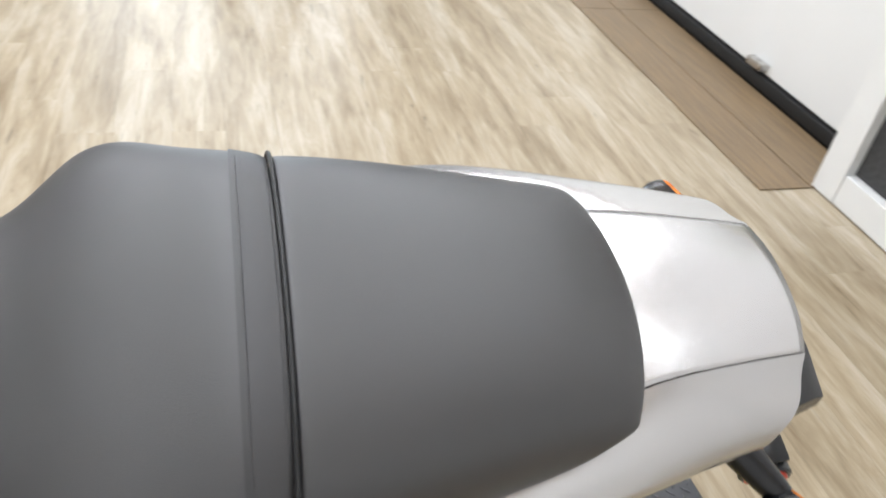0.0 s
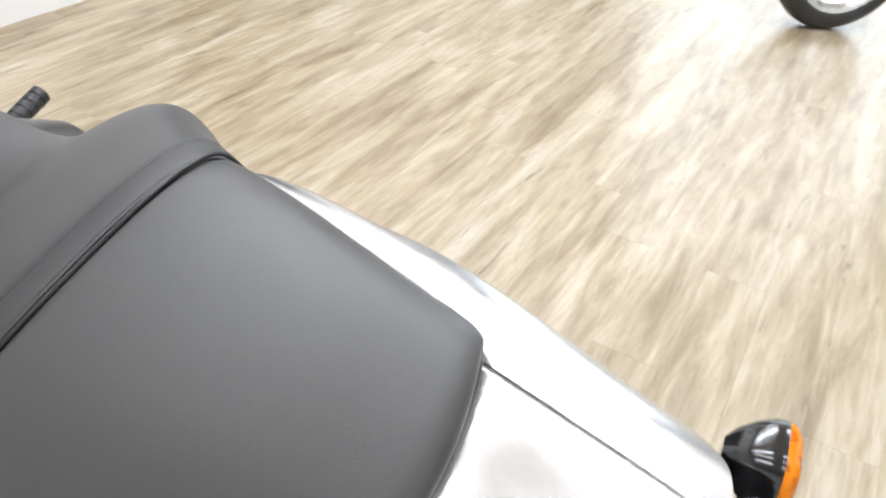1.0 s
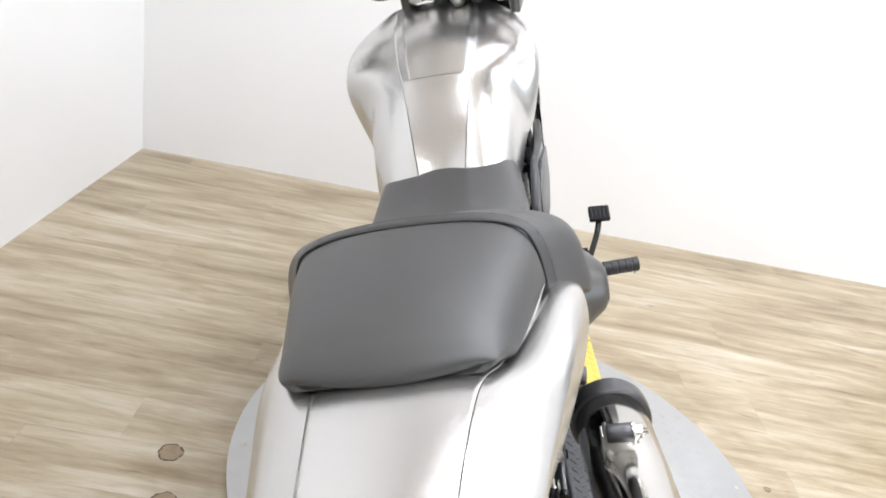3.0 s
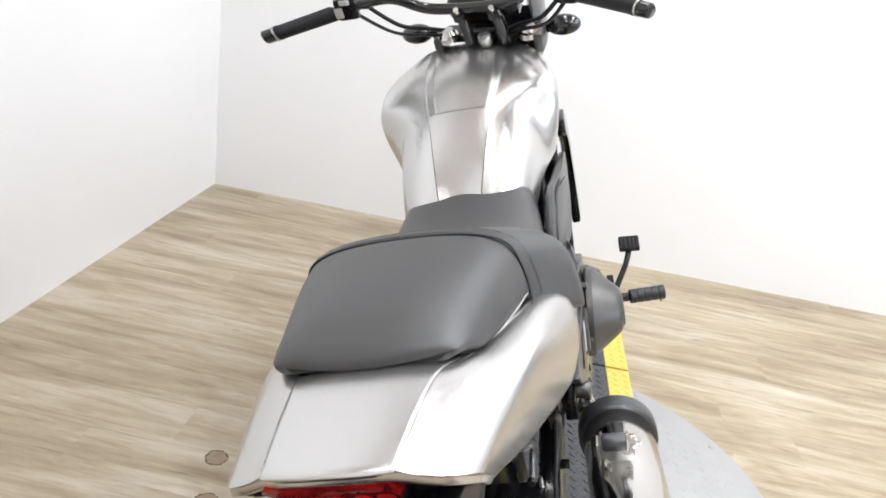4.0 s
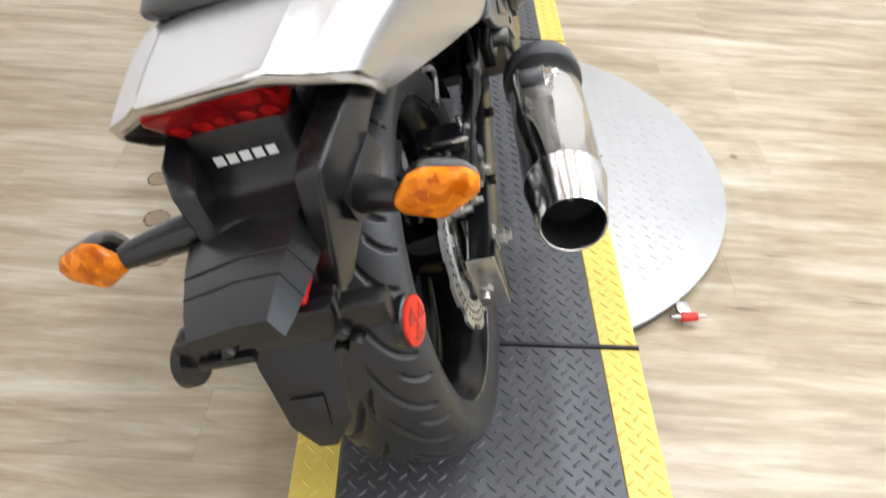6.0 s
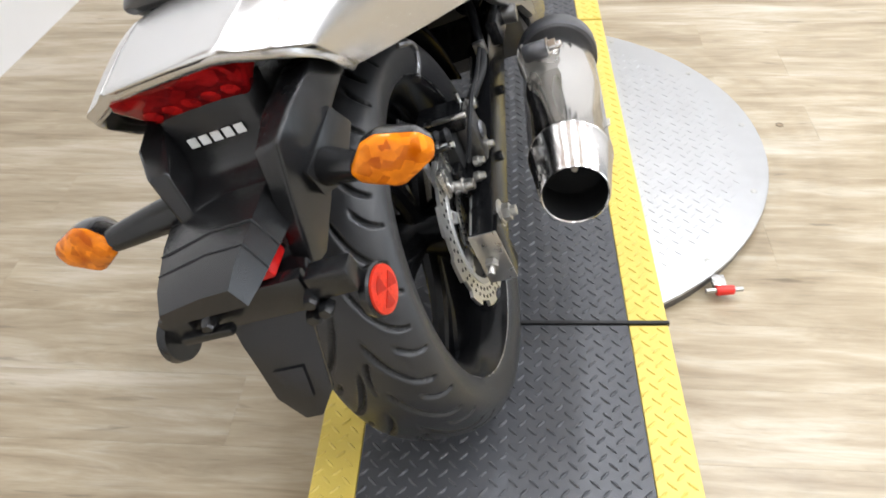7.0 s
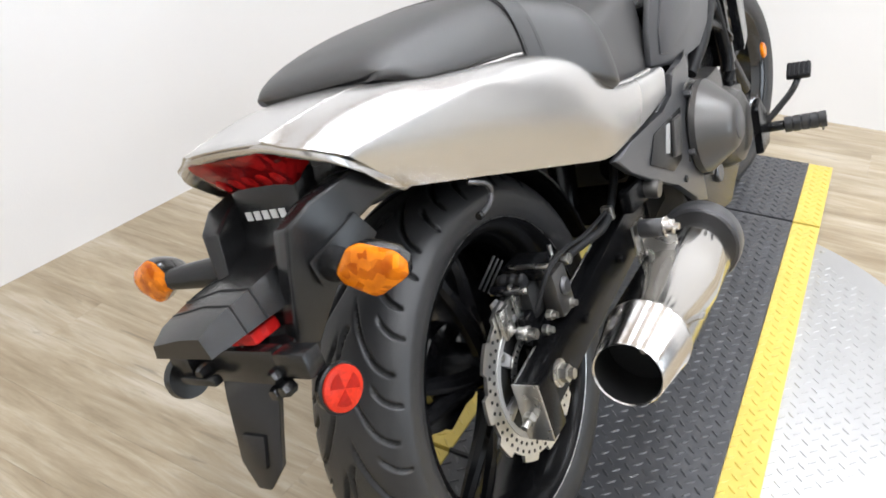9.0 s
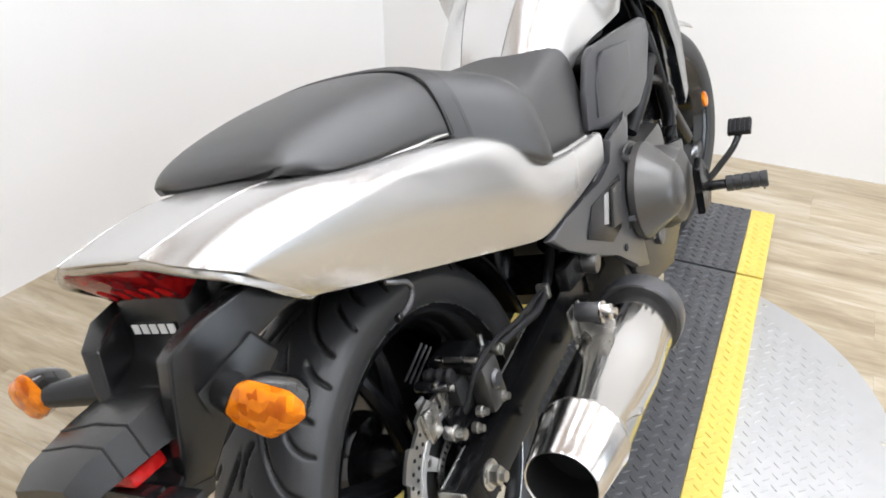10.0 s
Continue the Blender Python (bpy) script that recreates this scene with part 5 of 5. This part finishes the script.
# tank cover: deck with lid, and two flanks
TANK_REAR = [
    [(0, 0.582, 0.738), (0.020, 0.582, 0.740), (0.041, 0.580, 0.746), (0.075, 0.582, 0.745), (0.100, 0.59, 0.732), (0.116, 0.605, 0.700), (0.124, 0.62, 0.660)],
    [(0, 0.64, 0.804), (0.026, 0.64, 0.804), (0.050, 0.64, 0.804), (0.082, 0.64, 0.796), (0.110, 0.645, 0.775), (0.130, 0.65, 0.735), (0.136, 0.66, 0.695)],
    [(0, 0.71, 0.856), (0.032, 0.71, 0.856), (0.059, 0.71, 0.853), (0.092, 0.71, 0.842), (0.122, 0.715, 0.818), (0.142, 0.72, 0.775), (0.147, 0.735, 0.722)],
    [(0, 0.757, 0.882), (0.052, 0.757, 0.881), (0.067, 0.757, 0.878), (0.098, 0.757, 0.867), (0.130, 0.790, 0.856), (0.148, 0.800, 0.806), (0.156, 0.812, 0.728)],
]
TANK_FRONT = [
    [(0, 0.80, 0.904), (0.058, 0.80, 0.901), (0.075, 0.80, 0.898), (0.118, 0.80, 0.896), (0.180, 0.828, 0.903), (0.203, 0.838, 0.856), (0.174, 0.870, 0.742)],
    [(0, 0.88, 0.944), (0.066, 0.88, 0.939), (0.085, 0.88, 0.936), (0.124, 0.88, 0.938), (0.184, 0.88, 0.931), (0.204, 0.885, 0.880), (0.174, 0.905, 0.775)],
    [(0, 0.95, 0.966), (0.071, 0.95, 0.961), (0.090, 0.95, 0.952), (0.118, 0.95, 0.957), (0.168, 0.955, 0.946), (0.190, 0.96, 0.896), (0.168, 0.97, 0.813)],
    [(0, 1.030, 0.984), (0.070, 1.030, 0.980), (0.088, 1.028, 0.977), (0.108, 1.020, 0.970), (0.148, 1.01, 0.950), (0.168, 1.01, 0.900), (0.152, 1.02, 0.823)],
]
TANK = TANK_REAR + TANK_FRONT
tank = group_part("tank_cover", bike, "silver painted tank cover with a lid and panel lines")
tank.location = (-0.004, 0, 0)
part("rear_deck", sheet(deck(TANK[:4], 2, 0, 0.0008)), SILVER, tank, sub=3, thick=0.004, split=50)
lid = [[V(q.x, q.y + (0.0022 if i == 0 else 0), q.z + (0.0008 if i == 0 else 0)) for q in r] for i, r in enumerate(deck(TANK[3:], 1, 0, 0.0010))]
part("lid", sheet(lid), SILVER, tank, "flush silver storage lid", sub=3, thick=0.005, split=50)
for sx in (1, -1):
    part("lid_border", sheet([[V(sx * (r[k][0] + (0.001 if k == 1 else -0.0008)), r[k][1], r[k][2]) for k in (1, 2)] for r in TANK[3:]]), SILVER, tank, sub=2, thick=0.004, split=50)
    part("flank_panel", sheet(flank(TANK, 2, sx, 0.0008), crease=((2, 7, 0.12),), across=((3, 1, 4, 0.3), (4, 1, 4, 0.4))), SILVER, tank, sub=3, thick=0.004, split=50)
part("tank_core", box((0, 0.82, 0.735), (0.20, 0.36, 0.10), 0.03), DEEP_BLACK, tank)
part("tank_front_trim", box((0.0, 1.015, 0.925), (0.20, 0.03, 0.05), 0.01), BLACK, tank)

# steering: built straight, then turned a little to the right
STEER = Matrix.Translation((0.048, 1.01, 0.970)) @ Matrix.Rotation(radians(24), 4, "X") @ Matrix.Rotation(radians(-13), 4, "Z")
BARS = Matrix(((0.93, 0, 0, -0.018), (0, 1, 0, 0), (0, -0.40, 1, 0), (0, 0, 0, 1)))   # lifts what is swept back
hb = group_part("steering", bike, "black handlebar, fork and instrument")
hb.matrix_local = STEER


def raised(bm):
    bmesh.ops.transform(bm, matrix=BARS, verts=bm.verts)
    return bm


part("top_clamp", box((0, 0.028, 0.018), (0.23, 0.05, 0.022), 0.008), BLACK, hb)
for sx in (-1, 1):
    part("fork_cap", lathe((sx * 0.095, 0, 0.02), (sx * 0.095, 0, 0.046), [(0, 0.024), (0.5, 0.024), (0.6, 0.018), (1, 0.014)], 20), CHROME, hb, "chrome fork cap")
    part("riser", tube([(sx * 0.040, -0.012, 0.02), (sx * 0.040, -0.02, 0.07), (sx * 0.040, -0.03, 0.098)], 0.014, 12), GLOSS, hb)
    part("riser_cap", box((sx * 0.040, -0.032, 0.103), (0.026, 0.036, 0.030), 0.007), GLOSS, hb)
    part("clamp_bolt", rod((sx * 0.040, -0.046, 0.112), (sx * 0.040, -0.052, 0.124), 0.0065, n=10), CHROME, hb)
    part("grip_ring", raised(lathe((sx * 0.4125, -0.1888, 0.1005), (sx * 0.4165, -0.1908, 0.0996), [(0, 0.0185), (1, 0.0185)], 18)), STEEL, hb, "thin steel ring")
    part("clamp_ear", box((sx * 0.118, 0.004, 0.010), (0.020, 0.050, 0.046), 0.005), ENGINE, hb)
    part("reservoir", raised(box((sx * 0.222, -0.060, 0.166), (0.052, 0.036, 0.026), 0.006)), BLACK, hb)
    part("switch_lever", raised(box((sx * 0.252, -0.128, 0.150), (0.022, 0.012, 0.012), 0.003)), ALU if sx < 0 else BLACK, hb)
    part("switch_clip", raised(rod((sx * 0.262, -0.108, 0.160), (sx * 0.262, -0.112, 0.172), 0.007, n=10)), BLACK, hb)
    part("grip", raised(lathe((sx * 0.285, -0.125, 0.128), (sx * 0.415, -0.190, 0.100), [(0, 0.0165), (0.02, 0.018), (0.9, 0.0168), (0.91, 0.0178), (0.96, 0.0178), (1, 0.012)], 18)), RUBBER, hb, "black rubber grip")
    part("bar_end", raised(lathe((sx * 0.417, -0.191, 0.0995), (sx * 0.440, -0.2025, 0.0945), [(0, 0.014), (0.1, 0.0165), (0.85, 0.0165), (1, 0.013)], 18)), GLOSS, hb)
    part("switch_box", raised(box((0, 0, 0), (0.05, 0.042, 0.052), 0.010, m=Matrix.Translation((sx * 0.262, -0.108, 0.134)) @ Matrix.Rotation(-sx * 0.45, 4, "Z"))), BLACK, hb)
    part("switch_button", raised(box((sx * 0.268, -0.135, 0.128), (0.016, 0.014, 0.024), 0.003)), ALU if sx < 0 else BLACK, hb)
    part("lever_perch", raised(box((sx * 0.235, -0.070, 0.142), (0.04, 0.05, 0.032), 0.008)), BLACK, hb)
    part("lever", raised(tube([(sx * 0.235, -0.040, 0.140), (sx * 0.30, -0.055, 0.128), (sx * 0.40, -0.115, 0.105)], 0.007, 10)), BLACK, hb)
    part("cable", raised(tube([(sx * 0.245, -0.06, 0.135), (sx * 0.18, -0.045, 0.075), (sx * 0.13, -0.01, 0.055), (sx * 0.07, 0.02, 0.035), (sx * 0.05, 0.07, 0.0)], 0.0055, 8)), RUBBER, hb)
    part("wiring", raised(tube([(sx * 0.25, -0.09, 0.115), (sx * 0.19, -0.06, 0.060), (sx * 0.12, -0.02, 0.040), (sx * 0.05, 0.03, 0.02)], 0.0045, 8)), RUBBER, hb)
    fs = part("front_signal_stalk", tube([(sx * 0.10, 0.045, 0.005), (sx * 0.135, 0.05, 0.006), (sx * 0.155, 0.05, 0.008)], 0.010, 10), BLACK, hb)
    bm = bmesh.new()
    bmesh.ops.create_uvsphere(bm, u_segments=24, v_segments=14, radius=1, matrix=Matrix.Translation((sx * 0.178 - 0.018, 0.052, 0.010)) @ Matrix.Diagonal((0.040, 0.026, 0.023, 1)))
    part("front_signal", bm, GLOSS, fs)
part("handlebar", raised(tube([(-0.29, -0.128, 0.127), (-0.24, -0.095, 0.140), (-0.175, -0.055, 0.142), (-0.11, -0.036, 0.112), (-0.05, -0.032, 0.103), (0.05, -0.032, 0.103), (0.11, -0.036, 0.112), (0.175, -0.055, 0.142), (0.24, -0.095, 0.140), (0.29, -0.128, 0.127)], 0.0140, 14)), GLOSS, hb, "gloss black handlebar")
DM = Matrix.Translation((0.0, 0.045, 0.103)) @ Matrix.Rotation(radians(22), 4, "X")
ins = part("instrument", box((0, 0, 0), (0.168, 0.100, 0.05), 0.016, m=DM), GLOSS, hb, "black instrument pod")
part("bezel", box((0, 0, 0.0245), (0.146, 0.080, 0.005), 0.002, m=DM), BLACK, ins)
part("display", box((0, -0.004, 0.026), (0.122, 0.056, 0.004), 0.002, m=DM), LCD, ins, "unlit grey-green display")
for k in range(3):
    part("display_bar", box((-0.03 + k * 0.03, 0.006, 0.0286), (0.020, 0.003, 0.001), m=DM), ALU, ins, smooth=False)
part("ignition", rod((0, -0.02, 0.02), (0, -0.028, 0.045), 0.016, n=18), STEEL, hb)
part("headlamp", box((0, 0.13, -0.02), (0.19, 0.14, 0.17), 0.04), GLOSS, hb)
# front wheel on the fork
FC = V(0, 0.175, -0.811)
fw = group_part("front_wheel", bike, "black cast front wheel")
fw.matrix_local = Matrix.Translation((-0.085, 0, 0)) @ STEER
me = tyre_mesh(FC, 0.060, 0.300, 0.222, [(1, 0.0, 0.1, 0.86, 0.2, 20, 0.0024), (-1, 0.15, 0.1, 0.86, 0.2, 20, 0.0024)], 300, 40)
o = new("tyre", me)
o.parent = fw
part("rim", ring_profile([(q * 0.75, r) for q, r in RIM], 72, FC), GLOSS, fw)
part("hub", rod(FC - V(0.06, 0, 0), FC + V(0.06, 0, 0), 0.035, n=20), GLOSS, fw)
for sx in (-1, 1):
    part("fork_leg", rod((sx * 0.095, 0.07, -0.42), (sx * 0.095, 0.150, -0.80), 0.024, n=20), BLACK, fw)
for k in range(5):
    a = k * math.tau / 5
    d = V(0, math.cos(a), math.sin(a))
    part("spoke", tube([FC + d * 0.03, FC + d * 0.12, FC + d * 0.202], 0.014, 8, 2), GLOSS, fw)
fender = [[FC + V(x, r * math.cos(a), r * math.sin(a)) for x, r in ((-0.072, 0.30), (-0.062, 0.315), (0, 0.324), (0.062, 0.315), (0.072, 0.30))] for a in [radians(q) for q in range(40, 150, 10)]]
part("front_fender", sheet(fender), SILVER, fw, "silver front fender", sub=1, thick=0.004)
part("fork_reflector", lathe((0.136, 1.545, 0.368), (0.144, 1.545, 0.368), [(0, 0.022), (0.6, 0.022), (1, 0.018)], 24), AMBER, bike, "round amber fork reflector")
part("side_stand", tube([(-0.13, 0.72, 0.22), (-0.22, 0.70, 0.10), (-0.30, 0.69, -0.095)], 0.012, 10), BLACK, bike)

# ---- other things in the room ----
pk = thing("parked_motorcycle", "front wheel and fork of another parked motorcycle", "motorcycle")
pk.matrix_world = pose(3.39, -0.20, 0, 0, 0, 38)
C2 = V(0, 0, 0.31)
pw = group_part("wheel", pk, "black tyre on a pale rim")
me = tyre_mesh(C2, 0.065, 0.31, 0.222, [(1, 0.0, 0.1, 0.86, 0.2, 20, 0.0024), (-1, 0.15, 0.1, 0.86, 0.2, 20, 0.0024)], 300, 40)
o = new("tyre", me)
o.parent = pw
part("rim", ring_profile([(q * 0.8, r) for q, r in RIM], 72, C2), STEEL, pw, "bare metal rim")
part("hub", rod(C2 - V(0.06, 0, 0), C2 + V(0.06, 0, 0), 0.04, n=20), STEEL, pw)
for k in range(5):
    d = V(0, math.cos(k * math.tau / 5), math.sin(k * math.tau / 5))
    part("spoke", tube([C2 + d * 0.03, C2 + d * 0.12, C2 + d * 0.202], 0.014, 8, 2), STEEL, pw)
for sx in (-1, 1):
    part("fork_leg", rod(C2 + V(sx * 0.09, 0, -0.03), C2 + V(sx * 0.09, -0.22, 0.55), 0.026, n=18), BLACK, pk)

# lock pin of the turntable
pin = group_part("lock_pin", table, "steel lock pin with a red sleeve")
q = V(0.515, 0.222, 0.022)
part("sleeve", rod(q, q + V(0.034, 0.004, 0.0), 0.0095, n=16), REDPL, pin, "red plastic sleeve")
part("pin", rod(q - V(0.02, 0.0, 0), q + V(0.052, 0.006, 0), 0.005, n=12), BOLT, pin)
part("pin_lug", box((q.x + 0.008, q.y + 0.024, 0.024), (0.026, 0.03, 0.010), 0.002), STEEL, pin)

# white pail just inside the opening
pail = thing("pail", "small white plastic pail on a black base", "bucket")
pail.matrix_world = ROOM @ pose(OX0 + 0.115, 0.17, -0.002)
part("pail_base", lathe((0, 0, 0), (0, 0, 0.07), [(0, 0.074), (0.1, 0.078), (0.9, 0.080), (1, 0.074)], 28), RUBBER, pail, "black rubber base")
part("pail_body", lathe((0, 0, 0.071), (0, 0, 0.15), [(0, 0.070), (0.9, 0.080), (0.92, 0.084), (1, 0.084), (1.0, 0.078), (0.1, 0.066)], 32), PAIL, pail)
# low black stand behind the partition
stand = thing("floor_stand", "low black stand with curved feet", "stand")
stand.matrix_world = ROOM @ pose(OX1 + 0.30, -0.30, 0, 0, 0, 25)
for sx in (-1, 1):
    part("foot", tube([(sx * 0.14, -0.12, 0.014), (sx * 0.10, -0.04, 0.03), (sx * 0.10, 0.06, 0.03), (sx * 0.13, 0.13, 0.014)], 0.013, 10), BLACK, stand)
part("post", rod((0, 0, 0.03), (0, 0, 0.55), 0.022, n=18), BLACK, stand)
part("cross_bar", rod((-0.10, 0, 0.032), (0.10, 0, 0.032), 0.014, n=14), BLACK, stand)

# filled bolt holes and scuffs in the floor
def scuff(x, y, r, seed):
    rnd = random.Random(seed)
    n = 26
    out = [r * (0.92 + 0.16 * rnd.random()) for k in range(n)]
    wide = [r * (0.07 + 0.22 * max(0, rnd.random() - 0.35)) for k in range(n)]

    def ring(f):
        return [V(x + f(k) * math.cos(k * math.tau / n), y + f(k) * math.sin(k * math.tau / n), 0.0009) for k in range(n)]

    mark = thing("floor_mark", "round filled hole in the floor with a dark broken rim", "floor mark", "filled holes in the floor")
    bm = bmesh.new()
    bm.faces.new([bm.verts.new(q) for q in ring(lambda k: out[k] - wide[k] * 0.5)])
    part("filler", bm, FILLER, mark, smooth=False, thick=0.0006)
    bm = bmesh.new()
    a = [bm.verts.new(q + V(0, 0, 0.0003)) for q in ring(lambda k: out[k])]
    b = [bm.verts.new(q + V(0, 0, 0.0003)) for q in ring(lambda k: out[k] - wide[k])]
    for k in range(n):
        if rnd.random() > 0.12:
            bm.faces.new((a[k], a[(k + 1) % n], b[(k + 1) % n], b[k]))
    part("rim", bm, GRIME, mark, smooth=False, thick=0.0006)


FILLER = mat("floor_filler", (0.27, 0.20, 0.125), 0.6, 0.0, 0.6, 120, var=0.35, vscale=50)
GRIME = mat("grime", (0.10, 0.08, 0.055), 0.8, 0.0, 0.6, 200, var=0.5, vscale=120)
for i, (x, y, r) in enumerate(((-0.630, 0.632, 0.027), (-0.597, 0.488, 0.029), (-0.566, 0.36, 0.027), (0.795, 0.82, 0.009))):
    scuff(x, y, r, i)

# brown planks in front of the recess
bp = tagged(new("threshold"), "brown wood-look planks before the recessed door", "floor", kind="structure")
bp.matrix_world = ROOM
for k, (xa, xb) in enumerate(((2.435, 3.9), (3.901, 6.0))):
    for y0, y1 in ((-3.70, -3.89), (-3.892, -4.115)):
        part("plank", box(((xa + xb) / 2, (y0 + y1) / 2, 0.0035), (xb - xa - 0.002, abs(y1 - y0) - 0.002, 0.003)), BROWN, bp, smooth=False)

# vinyl planks of the floor
rnd = random.Random(5)
PWID, PLEN = 0.152, 1.22
shared = {}


def plank_mesh(length):
    key = round(length, 3)
    if key not in shared:
        bm = box((0, 0, -0.0035), (length - 0.0004, PWID - 0.0004, 0.007), 0.0)
        me = bpy.data.meshes.new("plank")
        bm.to_mesh(me)
        bm.free()
        me.materials.append(PLANK)
        shared[key] = me
    return shared[key]


nrows = int(DEEP / PWID) + 1
for r in range(nrows):
    y = -(r + 0.5) * PWID
    if -y > DEEP:
        break
    x = -rnd.choice((0.2, 0.4, 0.6, 0.8, 1.0))
    while x < WIDE:
        x0, x1 = max(x, -0.16), min(x + PLEN, WIDE + 0.05)
        if x1 - x0 > 0.03:
            o = new("plank", plank_mesh(x1 - x0))
            o.parent = floor
            o.matrix_local = ROOM @ pose((x0 + x1) / 2, y, 0)
        x += PLEN
